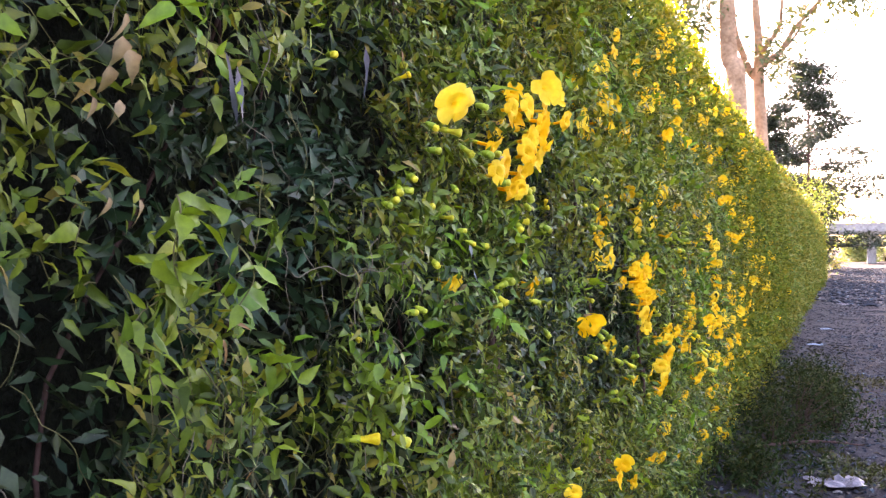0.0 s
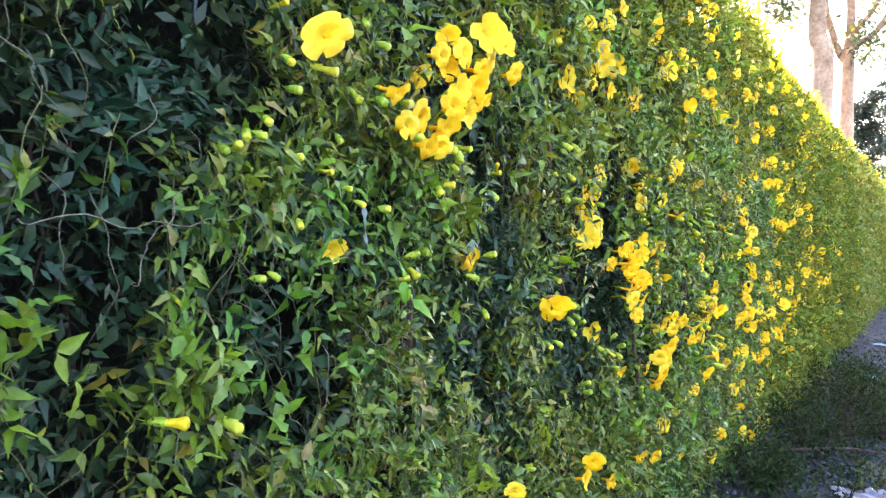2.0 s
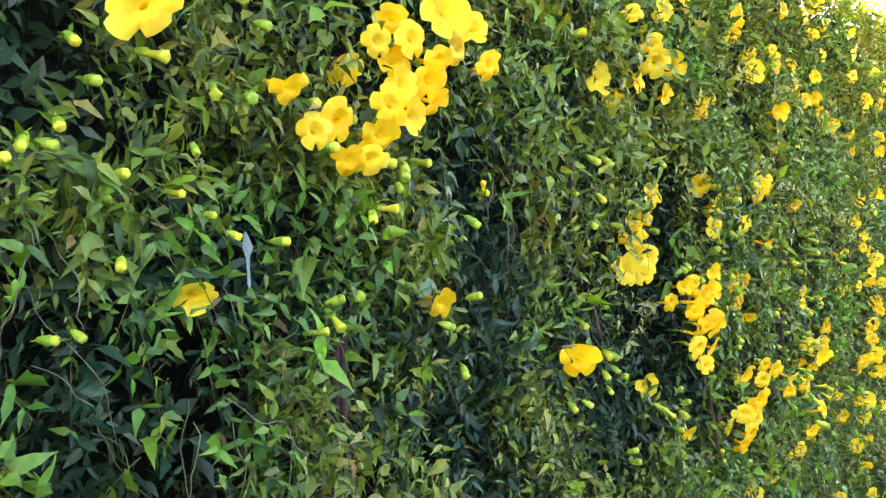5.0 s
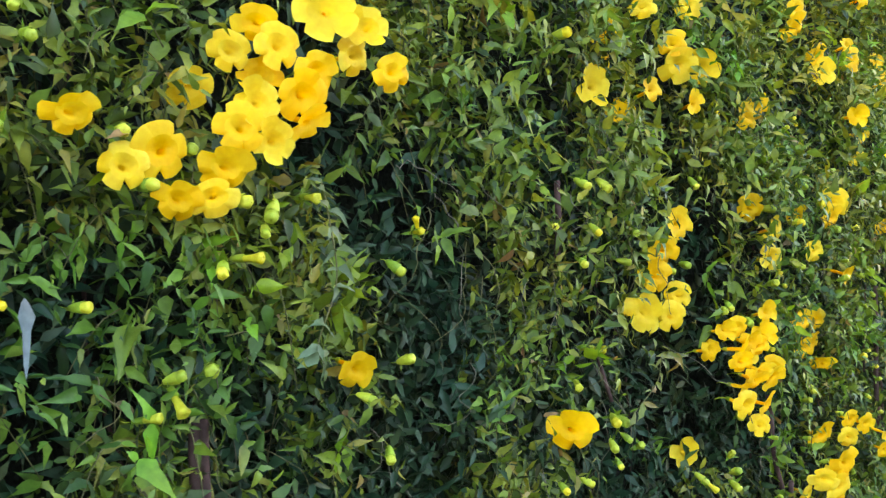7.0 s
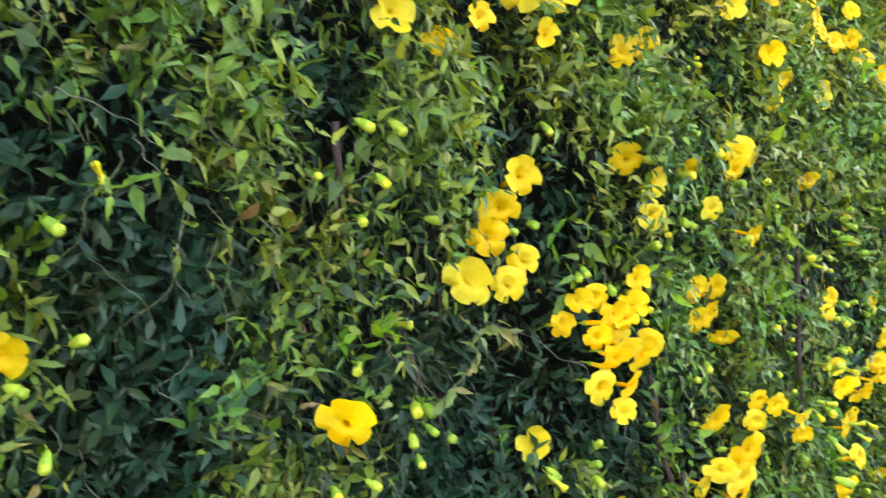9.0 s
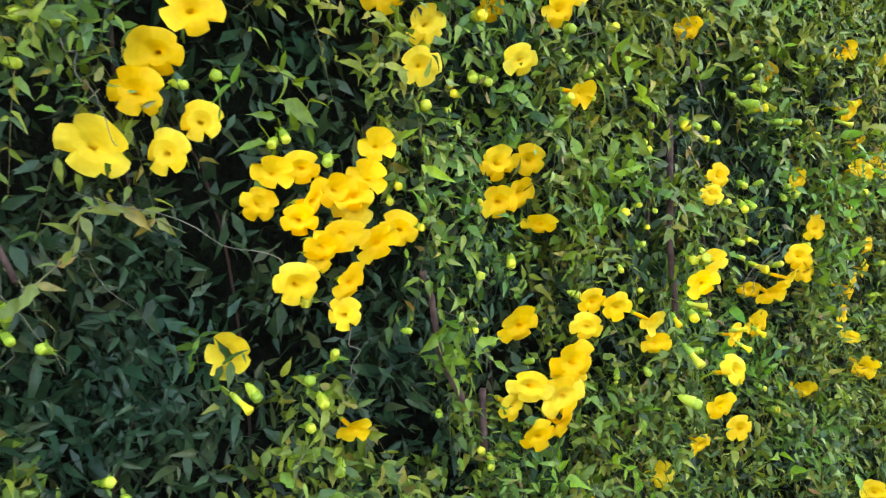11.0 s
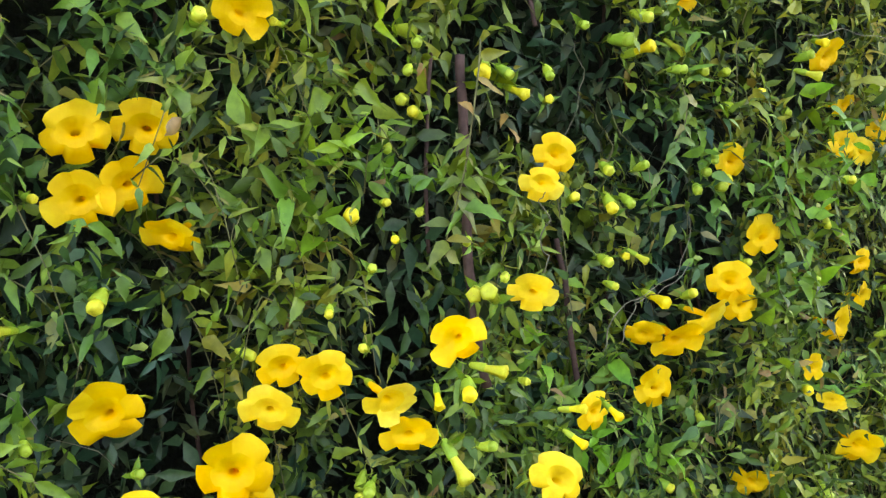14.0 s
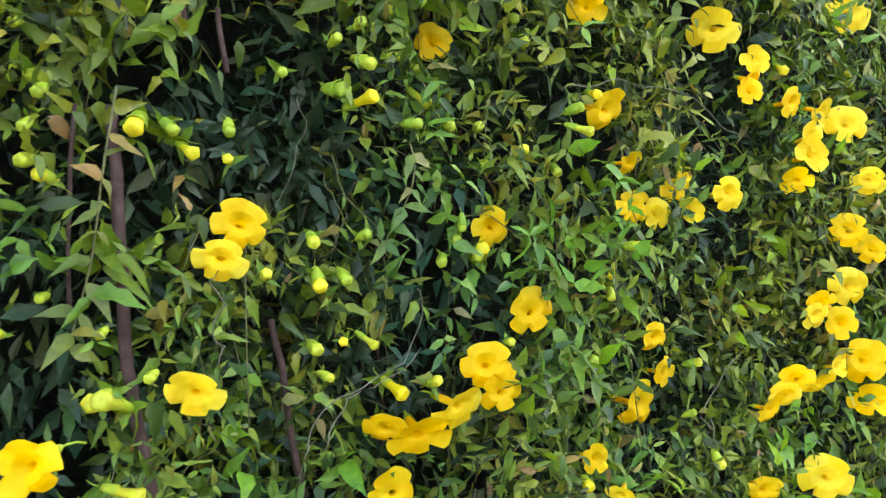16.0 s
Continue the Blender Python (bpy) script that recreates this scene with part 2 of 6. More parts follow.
def blades(origin, way, face, length, rng, **shape):
    """All leaves as one list of points and faces. way: towards the tip; face: where the upper side looks."""
    n = len(origin)
    x = unit(way)
    z = unit(face - x * np.sum(face * x, axis=1, keepdims=True))
    y = np.cross(z, x)
    p = leaf_points(n, rng, **shape) * length[:, None, None]
    v = origin[:, None] + p[:, :, :1] * x[:, None] + p[:, :, 1:2] * y[:, None] + p[:, :, 2:] * z[:, None]
    return v


PLAIN_FACES = np.array([[0, 2, 1], [0, 3, 2], [1, 2, 5], [1, 5, 4], [2, 3, 6], [2, 6, 5], [4, 5, 7], [5, 6, 7]])


def plain_blades(origin, way, face, length, rng, slim=1.0):
    """Simpler pointed leaves of eight points, for what lies deep in the shade or far off."""
    n = len(origin)
    x = unit(way)
    z = unit(face - x * np.sum(face * x, axis=1, keepdims=True))
    y = np.cross(z, x)
    p = np.zeros((n, 8, 3))
    w, c = slim * rng.uniform(0.75, 1.25, n), rng.normal(0.22, 0.22, n)
    fold, twist = rng.normal(0.35, 0.25, n), rng.normal(0, 0.3, n)
    for i, (t, half) in enumerate(((0.28, 0.165), (0.62, 0.12))):
        for j, side in enumerate((-1, 0, 1)):
            k = 1 + 3 * i + j
            p[:, k, 0], p[:, k, 1] = t, side * half * w
            p[:, k, 2] = abs(side) * half * fold + side * half * twist * t - c * t * t
    p[:, 7, 0], p[:, 7, 2] = 1.0, -c
    p *= length[:, None, None]
    v = origin[:, None] + p[:, :, :1] * x[:, None] + p[:, :, 1:2] * y[:, None] + p[:, :, 2:] * z[:, None]
    return from_arrays(v, PLAIN_FACES)


KITE_FACES = np.array([[0, 2, 1], [0, 3, 2], [1, 2, 4], [2, 3, 4]])


def kite_blades(origin, way, face, length, rng, slim=1.0):
    """The plainest leaves, a folded kite of five points, for what is far off."""
    n = len(origin)
    x = unit(way)
    z = unit(face - x * np.sum(face * x, axis=1, keepdims=True))
    y = np.cross(z, x)
    w, c, fold = slim * rng.uniform(0.75, 1.25, n), rng.normal(0.2, 0.2, n), rng.normal(0.4, 0.25, n)
    p = np.zeros((n, 5, 3))
    for k, side in ((1, -1), (2, 0), (3, 1)):
        p[:, k, 0], p[:, k, 1], p[:, k, 2] = 0.4, side * 0.18 * w, abs(side) * 0.18 * fold - c * 0.16
    p[:, 4, 0], p[:, 4, 2] = 1.0, -c
    p *= length[:, None, None]
    return from_arrays(origin[:, None] + p[:, :, :1] * x[:, None] + p[:, :, 1:2] * y[:, None] + p[:, :, 2:] * z[:, None], KITE_FACES)


def from_arrays(v, faces):
    """One mesh of many alike pieces: v holds the points of each, faces the triangles of one."""
    n, k = v.shape[:2]
    me = bpy.data.meshes.new("leaves")
    tris = (faces[None] + (np.arange(n) * k)[:, None, None]).reshape(-1)
    me.vertices.add(n * k)
    me.vertices.foreach_set("co", v.reshape(-1))
    me.loops.add(len(tris))
    me.loops.foreach_set("vertex_index", tris.astype(np.int32))
    me.polygons.add(len(tris) // 3)
    me.polygons.foreach_set("loop_start", (np.arange(len(tris) // 3) * 3).astype(np.int32))
    me.polygons.foreach_set("use_smooth", np.ones(len(tris) // 3, dtype=bool))
    return me


def plain_mesh(name, mat, *args, kite=True, **kw):
    me = kite_blades(*args, **kw) if kite else plain_blades(*args, **kw)
    me.name = name
    me.materials.append(mat)
    me.update(calc_edges=True)
    me.validate()
    return me


def leaf_mesh(name, v, mat):
    n = len(v)
    off = (np.arange(n) * 17)[:, None, None]
    quads = (LEAF_FACES[2:10][None] + off).reshape(-1, 4)
    tris = (LEAF_FACES[[0, 1, 10, 11]][:, :3][None] + off).reshape(-1, 3)
    me = bpy.data.meshes.new(name)
    me.vertices.add(n * 17)
    me.vertices.foreach_set("co", v.reshape(-1))
    loops = np.concatenate([quads.reshape(-1), tris.reshape(-1)])
    me.loops.add(len(loops))
    me.loops.foreach_set("vertex_index", loops.astype(np.int32))
    starts = np.concatenate([np.arange(len(quads)) * 4, len(quads) * 4 + np.arange(len(tris)) * 3])
    me.polygons.add(len(starts))
    me.polygons.foreach_set("loop_start", starts.astype(np.int32))
    me.polygons.foreach_set("use_smooth", np.ones(len(starts), dtype=bool))
    me.materials.append(mat)
    me.update(calc_edges=True)
    me.validate()
    return me


def tubes(lines, radii, sides=4):
    """Thin round stems along lines of points, tapering from the first radius to the second."""
    verts, faces = [], []
    for line, (r0, r1) in zip(lines, radii):
        line = np.asarray(line, float)
        way = unit(np.gradient(line, axis=0))
        ref = np.array([0.31, 0.9, 0.3])
        a = unit(np.cross(way, ref))
        b = np.cross(way, a)
        r = np.linspace(r0, r1, len(line))[:, None]
        base = len(verts)
        for i in range(len(line)):
            for k in range(sides):
                q = 2 * math.pi * k / sides
                verts.append(line[i] + r[i] * (a[i] * math.cos(q) + b[i] * math.sin(q)))
        for i in range(len(line) - 1):
            for k in range(sides):
                k2 = (k + 1) % sides
                faces.append((base + i * sides + k, base + i * sides + k2, base + (i + 1) * sides + k2, base + (i + 1) * sides + k))
        faces.append(tuple(base + k for k in range(sides))[::-1])
        faces.append(tuple(base + (len(line) - 1) * sides + k for k in range(sides)))
    return verts, faces


# ---- ground ----
def ground_height(x, y):
    rise = 0.10 * math.exp(-((x + 0.75) / 0.5) ** 2)
    # Unseen bank added on the open side to cut off low sky light.
    rise += 3.5 * min(1.0, max(0.0, (x - 9.5) / 6.0)) ** 1.5 if abs(y) < 90 else 0
    return rise - 0.10 + 0.03 * noise.noise((x * 1.3, y * 1.3, 0)) + 0.012 * noise.noise((x * 6, y * 6, 3))


def ground_sheet():
    xs = list(np.concatenate([[-4000, -400, -60, -20, -8, -4], np.arange(-2.5, 4.01, 0.1), [5, 6.5, 8, 9.5, 11, 12.5, 14, 15.5, 20, 60, 400, 4000]]))
    ys = list(np.concatenate([[-4000, -400, -60, -20, -8], np.arange(-4, 16, 0.12), np.arange(16, 44, 0.8), [50, 60, 80, 120, 200, 500, 4000]]))
    verts = [(x, y, ground_height(x, y) if abs(x) < 100 and abs(y) < 100 else -0.1) for y in ys for x in xs]
    n = len(xs)
    faces = [(j * n + i, j * n + i + 1, (j + 1) * n + i + 1, (j + 1) * n + i) for j in range(len(ys) - 1) for i in range(n - 1)]
    return mesh_of("ground", verts, faces, ground_mat)


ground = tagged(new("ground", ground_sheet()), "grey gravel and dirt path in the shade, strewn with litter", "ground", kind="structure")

# ---- the hedge: a creeper grown over a fence ----
FACE_Z = [-0.2, 0.0, 0.6, 1.0, 1.3, 1.6, 1.8, 2.1, 2.4, 2.68, 2.9, 3.0, 3.03]
FACE_X = [-0.74, -0.76, -0.745, -0.745, -0.745, -0.775, -0.82, -0.84, -0.88, -0.99, -1.16, -1.4, -1.8]
rng = np.random.default_rng(7)


def smooth_field(y, z, scale, seed):
    return np.array([noise.noise((a / scale, b / scale, seed)) for a, b in zip(y, z)])


# hollows where the foliage thins out and the dark inside shows: y, z, half width, half height, depth
HOLLOWS_START = [(2.04, 1.16, 0.08, 0.08, 0.10), (1.10, 1.24, 0.07, 0.08, 0.10), (2.07, 1.08, 0.08, 0.09, 0.10), (1.05, 0.97, 0.09, 0.09, 0.13), (1.20, 0.96, 0.07, 0.06, 0.11), (1.42, 1.19, 0.06, 0.06, 0.11), (0.69, 1.10, 0.10, 0.14, 0.15), (0.85, 1.01, 0.08, 0.07, 0.12), (1.99, 1.09, 0.08, 0.08, 0.10), (2.20, 1.04, 0.08, 0.06, 0.10), (0.80, 0.90, 0.14, 0.12, 0.12), (1.34, 1.49, 0.08, 0.06, 0.1), (1.56, 1.09, 0.06, 0.07, 0.12), (1.74, 1.34, 0.06, 0.08, 0.12), (0.53, 1.10, 0.15, 0.4, 0.26), (0.70, 0.90, 0.15, 0.16, 0.16), (1.18, 1.51, 0.17, 0.07, 0.12), (1.31, 1.47, 0.07, 0.11, 0.08), (1.32, 1.14, 0.05, 0.04, 0.08), (1.32, 1.40, 0.06, 0.04, 0.10), (1.55, 1.01, 0.04, 0.08, 0.10), (1.72, 1.25, 0.04, 0.07, 0.10), (1.81, 1.38, 0.03, 0.06, 0.10), (1.93, 1.26, 0.05, 0.06, 0.10), (2.26, 1.16, 0.07, 0.22, 0.12)]
HOLLOWS_MIDDLE = [(2.43, 0.88, 0.06, 0.32, 0.10), (3.14, 0.84, 0.08, 0.10, 0.09), (2.62, 0.78, 0.12, 0.08, 0.12), (2.56, 0.86, 0.09, 0.12, 0.11), (2.74, 0.98, 0.10, 0.10, 0.11), (2.78, 0.84, 0.08, 0.08, 0.10), (2.2, 1.36, 0.05, 0.13, 0.15), (2.60, 1.10, 0.09, 0.12, 0.12), (2.94, 0.90, 0.14, 0.14, 0.15), (3.02, 0.93, 0.08, 0.08, 0.12), (2.49, 1.31, 0.07, 0.1, 0.12), (2.33, 1.31, 0.09, 0.11, 0.08), (2.47, 1.23, 0.08, 0.06, 0.11), (2.58, 1.07, 0.04, 0.16, 0.12), (2.65, 0.94, 0.07, 0.06, 0.10), (2.82, 1.02, 0.07, 0.08, 0.12), (2.92, 0.97, 0.16, 0.18, 0.13), (2.96, 1.16, 0.13, 0.07, 0.12), (3.42, 1.00, 0.06, 0.05, 0.12), (3.44, 0.81, 0.05, 0.08, 0.09), (3.55, 0.86, 0.03, 0.05, 0.10), (3.58, 1.33, 0.09, 0.05, 0.06), (3.59, 0.94, 0.04, 0.08, 0.10)]
HOLLOWS_END = [(4.31, 1.06, 0.05, 0.06, 0.09), (4.29, 0.90, 0.09, 0.09, 0.12), (4.30, 0.74, 0.05, 0.07, 0.09), (4.46, 1.20, 0.06, 0.08, 0.09), (4.34, 1.06, 0.07, 0.10, 0.12), (4.38, 1.33, 0.1, 0.08, 0.12), (4.36, 1.22, 0.09, 0.08, 0.1), (4.42, 1.01, 0.06, 0.05, 0.1), (3.62, 0.98, 0.06, 0.1, 0.13), (3.74, 1.08, 0.05, 0.05, 0.12), (3.66, 1.87, 0.17, 0.12, 0.12), (3.87, 1.29, 0.03, 0.04, 0.07), (3.88, 1.05, 0.04, 0.04, 0.08), (3.90, 0.91, 0.05, 0.08, 0.08), (4.01, 1.02, 0.04, 0.05, 0.08), (4.12, 1.35, 0.03, 0.03, 0.08), (4.22, 1.31, 0.04, 0.06, 0.09), (4.26, 0.99, 0.07, 0.11, 0.12), (4.30, 1.26, 0.06, 0.08, 0.14), (4.47, 0.95, 0.05, 0.05, 0.10), (4.49, 1.03, 0.05, 0.04, 0.08), (4.72, 0.86, 0.10, 0.05, 0.06)]


def hollow(y, z):
    d = np.zeros(len(y))
    for hy, hz, ry, rz, deep in HOLLOWS_START + HOLLOWS_MIDDLE + HOLLOWS_END:
        d = np.maximum(d, deep * np.exp(-((np.asarray(y) - hy) / ry) ** 2 - ((np.asarray(z) - hz) / rz) ** 2))
    return d


def bend(y):
    """The hedge swings slowly away from the path further along."""
    return -0.011 * np.maximum(np.asarray(y) - 5.0, 0)


def sink(y):
    """How much lower the top of the hedge is further along."""
    return 0.13 * np.clip((np.asarray(y) - 6.0) / 5.0, 0, 1) - 0.1 * np.clip((6.5 - np.asarray(y)) / 2.0, 0, 1)


def hedge_face(y, z):
    y, z = np.asarray(y), np.asarray(z)
    return bend(y) + np.interp(z + sink(y) * np.clip((z - 2.0) / 0.8, 0, 1), FACE_Z, FACE_X) + 0.045 * smooth_field(y / 0.35, z / 0.7, 1.0, 3.3) + np.clip((y - 5.5) / 3.0, 0, 1) * (0.15 * smooth_field(y / 0.9, z / 0.8, 1.0, 5.9) + 0.07 * smooth_field(y / 0.35, z / 0.45, 1.0, 2.4)) + 0.025 * smooth_field(y, z, 0.16, 8.1) - 0.75 * hollow(y, z)


def sprays(y0, y1, z0, z1, per_m2, inset, gaps, size, pairs, rng, wild=0.8, spots=None):
    """Leafy shoots on a stretch of the hedge: pairs of leaves along a thin stem that arches out and hangs down."""
    n = int((y1 - y0) * (z1 - z0) * per_m2)
    y, z = rng.uniform(y0, y1, n), rng.uniform(z0, z1, n)
    if spots is not None:
        y, z = spots
        n = len(y)
    if gaps == -3:
        keep = rng.random(n) > np.clip(hollow(y, z) * 4.0 - 0.4, 0, 0.3)
        y, z = y[keep], z[keep]
        n = len(y)
    if gaps > -1:
        keep = smooth_field(y / 0.17, z / 0.33, 1.0, 6.7) + 0.4 * smooth_field(y, z, 0.6, 1.5) + rng.normal(0, 0.1, n) - 5.5 * hollow(y, z) > gaps
        y, z = y[keep], z[keep]
        n = len(y)
    x = np.maximum(hedge_face(y, z) + rng.uniform(*inset, n), np.where(z < 2.0, -1.2, -9.0))
    root = np.stack([x, y, z], 1)
    slope = np.interp(z, FACE_Z, np.gradient(FACE_X, FACE_Z))
    out = unit(np.stack([np.ones(n), np.zeros(n), np.maximum(-slope, 0)], 1))
    axis = unit(out * rng.uniform(0.15, 0.8, n)[:, None] + np.stack([np.zeros(n), rng.normal(0, 0.7, n), rng.normal(-0.15, 0.58, n)], 1))
    count = rng.integers(pairs[0], pairs[1] + 1, n)
    o, w, f, length, lines = [], [], [], [], []
    for k in range(pairs[1]):
        on = count > k
        m = on.sum()
        step = size * 0.62
        at = root[on] + axis[on] * (step * k) + np.array([0, 0, -1.0]) * (0.022 * (k * 0.55) ** 2 * size / 0.05)
        side = unit(np.cross(axis[on], out[on]) + rng.normal(0, 0.42, (m, 3)))
        for s in (-1, 1):
            o.append(at)
            w.append(unit(axis[on] * rng.uniform(0.2, 0.8, m)[:, None] + s * side + out[on] * rng.normal(0.3, 0.4, m)[:, None] + np.array([0, 0, -1]) * rng.uniform(-0.3, 0.52, m)[:, None]))
            f.append(unit(out[on] * 0.8 + np.array([0, 0, 0.55]) + rng.normal(0, wild, (m, 3))))
            length.append(size * rng.uniform(0.5, 1.5, m) * (1.0 - 0.5 * k / pairs[1] * rng.uniform(0.5, 1.4, m)))
    for i in range(n):
        c = count[i]
        ks = np.linspace(-1, c - 1, 4)
        lines.append(root[i] + axis[i] * (size * 0.62 * ks)[:, None] + np.array([0, 0, -1.0]) * (0.022 * (np.maximum(ks, 0) * 0.55) ** 2 * size / 0.05)[:, None])
    return np.concatenate(o), np.concatenate(w), np.concatenate(f), np.maximum(np.concatenate(length), 0.012), lines


vine = thing("flowering_vine_hedge", (-1.2, 3.0, 0.0), "dense green creeper hedge over a fence, dotted with yellow trumpet flowers", "hedge")
VINE = Matrix.Translation((1.2, -3.0, 0.0))


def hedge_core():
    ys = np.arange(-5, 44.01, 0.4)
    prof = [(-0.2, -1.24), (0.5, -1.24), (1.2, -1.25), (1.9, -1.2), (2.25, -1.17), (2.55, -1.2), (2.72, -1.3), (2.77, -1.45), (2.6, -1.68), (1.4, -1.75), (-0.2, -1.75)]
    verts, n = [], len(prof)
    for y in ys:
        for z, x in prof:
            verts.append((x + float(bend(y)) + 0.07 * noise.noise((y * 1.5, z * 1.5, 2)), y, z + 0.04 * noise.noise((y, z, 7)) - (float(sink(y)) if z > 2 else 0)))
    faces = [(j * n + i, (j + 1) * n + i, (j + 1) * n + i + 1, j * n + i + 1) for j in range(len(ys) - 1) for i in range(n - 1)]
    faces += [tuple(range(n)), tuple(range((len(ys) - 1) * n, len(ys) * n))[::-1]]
    return mesh_of("shade_core", verts, faces, core_mat)


# Solid filler added behind the leaves; it stands for the shade inside.
part("shade_core", hedge_core(), vine, VINE, "near-black filler body for the shade inside the hedge", "stuff")


def clear_of_flowers(o, w, length):
    """Which leaves do not hang in front of an open flower, seen from the path; a veiled flower keeps some."""
    mid = o + unit(w) * length[:, None] * 0.5
    ok = np.ones(len(o), dtype=bool)
    view = unit(np.array([0.82, -0.55, 0.0]))
    for fx, fy, fz, wide, veil in OPEN_FLOWERS:
        near = np.where((np.abs(mid[:, 1] - fy) < 0.2) & (np.abs(mid[:, 2] - fz) < 0.1))[0]
        r = mid[near] - np.array([fx, fy, fz])
        along = r @ view
        across = np.linalg.norm(r - along[:, None] * view, axis=1)
        hide = (along > -0.03) & (across < wide * 0.58)
        ok[near[hide]] &= rng.random(hide.sum()) < veil
    return ok


def leaves_part(name, mat, label, *args, **kw):
    shape = kw.pop("shape", {})
    plain = kw.pop("plain", False)
    o, w, f, length, lines = sprays(*args, rng=rng, **kw)
    ok = clear_of_flowers(o, w, length) & (rng.random(len(o)) > 0.14)
    o, w, f, length = o[ok], w[ok], f[ok], length[ok]
    me = plain_mesh(name, mat, o, w, f, length, rng, kite=plain == "kite", **shape) if plain else leaf_mesh(name, blades(o, w, f, length, rng, **shape), mat)
    part(name, me, vine, VINE, label, "stuff")
    still = np.zeros(len(lines))
    mids, ends = np.array([q[2] for q in lines]), np.array([q[3] for q in lines])
    bare = clear_of_flowers(mids, np.ones((len(lines), 3)), still) & clear_of_flowers(ends, np.ones((len(lines), 3)), still)
    return [q for q, free in zip(lines, bare) if free]


# ---- flowers ----
TUBE = [(-1.5, 0.10), (-1.0, 0.17)]
LOBES = [(0, 68, 5), (68, 143, 5), (143, 217, 5), (217, 292, 5), (292, 360, 5)]   # degrees clockwise from the top


class Corolla:
    """One shape of open trumpet flower, radius 1: a flat-mouthed funnel that flares into two fused upper lobes and three lower ones."""

    def __init__(self, seed, cup=0.0):
        r = random.Random(seed)
        self.notches = [(0, r.uniform(0.0, 0.09), 10), (68, r.uniform(0.14, 0.32), 8), (143, r.uniform(0.14, 0.42), 7), (217, r.uniform(0.14, 0.42), 7), (292, r.uniform(0.14, 0.32), 8)]
        self.reach = [r.uniform(0.84, 1.1) for _ in range(5)]
        self.roll = [r.uniform(-0.3, 0.25) - cup, r.uniform(-0.15, 0.5) - cup, r.uniform(-0.1, 0.6) - cup, r.uniform(-0.15, 0.5) - cup, r.uniform(-0.3, 0.25) - cup]
        self.lean, self.phase = r.uniform(-0.02, 0.22), [r.uniform(0, 6.28) for _ in range(3)]

    def blend(self, values, a):
        mids = (34, 105.5, 180, 254.5, 326)
        w = [math.exp(-(min(abs(a - m), 360 - abs(a - m)) / 24) ** 2) for m in mids]
        return sum(v * q for v, q in zip(values, w)) / sum(w)

    def point(self, a, s):
        """a: degrees clockwise from the top; s: 0 in the throat to 1 at the rim."""
        rim = self.blend(self.reach, a)
        for at, deep, wide in self.notches:
            d = min(abs(a - at), 360 - abs(a - at))
            rim -= deep * math.exp(-(d / wide) ** 2) * s
        q = radians(a)
        rad = 0.13 + (rim - 0.13) * s
        h = -0.3 + 0.3 * math.sin(min(1.57, 2.6 * s)) ** 0.9
        over = max(0.0, s - 0.42) / 0.58
        h += -self.blend(self.roll, a) * over ** 1.7 + self.lean * math.cos(q) * s
        h += over * (0.05 * math.sin(3 * q + self.phase[0]) + 0.035 * math.sin(7 * q + self.phase[1]) + 0.02 * math.sin(13 * q + self.phase[2]))
        h += 0.1 * math.exp(-((s - 0.16) / 0.14) ** 2) * max(0.0, -math.cos(q)) - 0.07 * math.exp(-((s - 0.2) / 0.12) ** 2) * max(0.0, math.cos(q))
        flat = 0.72 + 0.28 * min(1.0, s * 1.5)
        return (rad * math.sin(q), rad * math.cos(q) * flat, h)

    def petal(self, k, mat):
        a0, a1, n = LOBES[k]
        nu, nv = 5, n + 2
        verts = [self.point(a0 + (a1 - a0) * j / (nv - 1), 0.5 + 0.5 * i / (nu - 1)) for i in range(nu) for j in range(nv)]
        faces = [(i * nv + j, (i + 1) * nv + j, (i + 1) * nv + j + 1, i * nv + j + 1) for i in range(nu - 1) for j in range(nv - 1)]
        return mesh_of("petal", verts, faces, mat)

    def throat(self, mat):
        turns = [a0 + (a1 - a0) * j / (n + 1) for a0, a1, n in LOBES for j in range(n + 1)]
        rings = [[(r * math.sin(radians(a)), r * math.cos(radians(a)) * 0.8, z) for a in turns] for z, r in TUBE]
        rings += [[self.point(a, s) for a in turns] for s in (0.0, 0.12, 0.24, 0.38, 0.5)]
        n = len(turns)
        faces = [(i * n + k, (i + 1) * n + k, (i + 1) * n + (k + 1) % n, i * n + (k + 1) % n) for i in range(len(rings) - 1) for k in range(n)]
        return mesh_of("flower", [p for ring in rings for p in ring], faces, mat)


def turned(name, rings, sides, mat, ribs=0.0, seed=0, close=True):
    """A round form from (z, radius) rings."""
    verts, faces = [], []
    for z, r in rings:
        for k in range(sides):
            q = 2 * math.pi * k / sides
            rr = r * (1 + ribs * math.cos(5 * q + seed))
            verts.append((rr * math.cos(q), rr * math.sin(q), z))
    for i in range(len(rings) - 1):
        for k in range(sides):
            k2 = (k + 1) % sides
            faces.append((i * sides + k, i * sides + k2, (i + 1) * sides + k2, (i + 1) * sides + k))
    if close:
        faces.append(tuple(range(sides))[::-1])
    return mesh_of(name, verts, faces, mat)


COROLLAS = []
for i in range(14):
    shape, mat = Corolla(50 + i, 0.35 if i % 5 == 4 else 0.0), lemon_mat if i % 3 == 1 else petal_mat
    COROLLAS.append((shape.throat(mat), [shape.petal(k, mat) for k in range(5)]))
STAMENS = turned("stamen_column", [(-1.2, 0.04), (-0.9, 0.05), (-0.7, 0.06), (-0.62, 0.045), (-0.58, 0.01)], 8, petal_mat, 0.18)
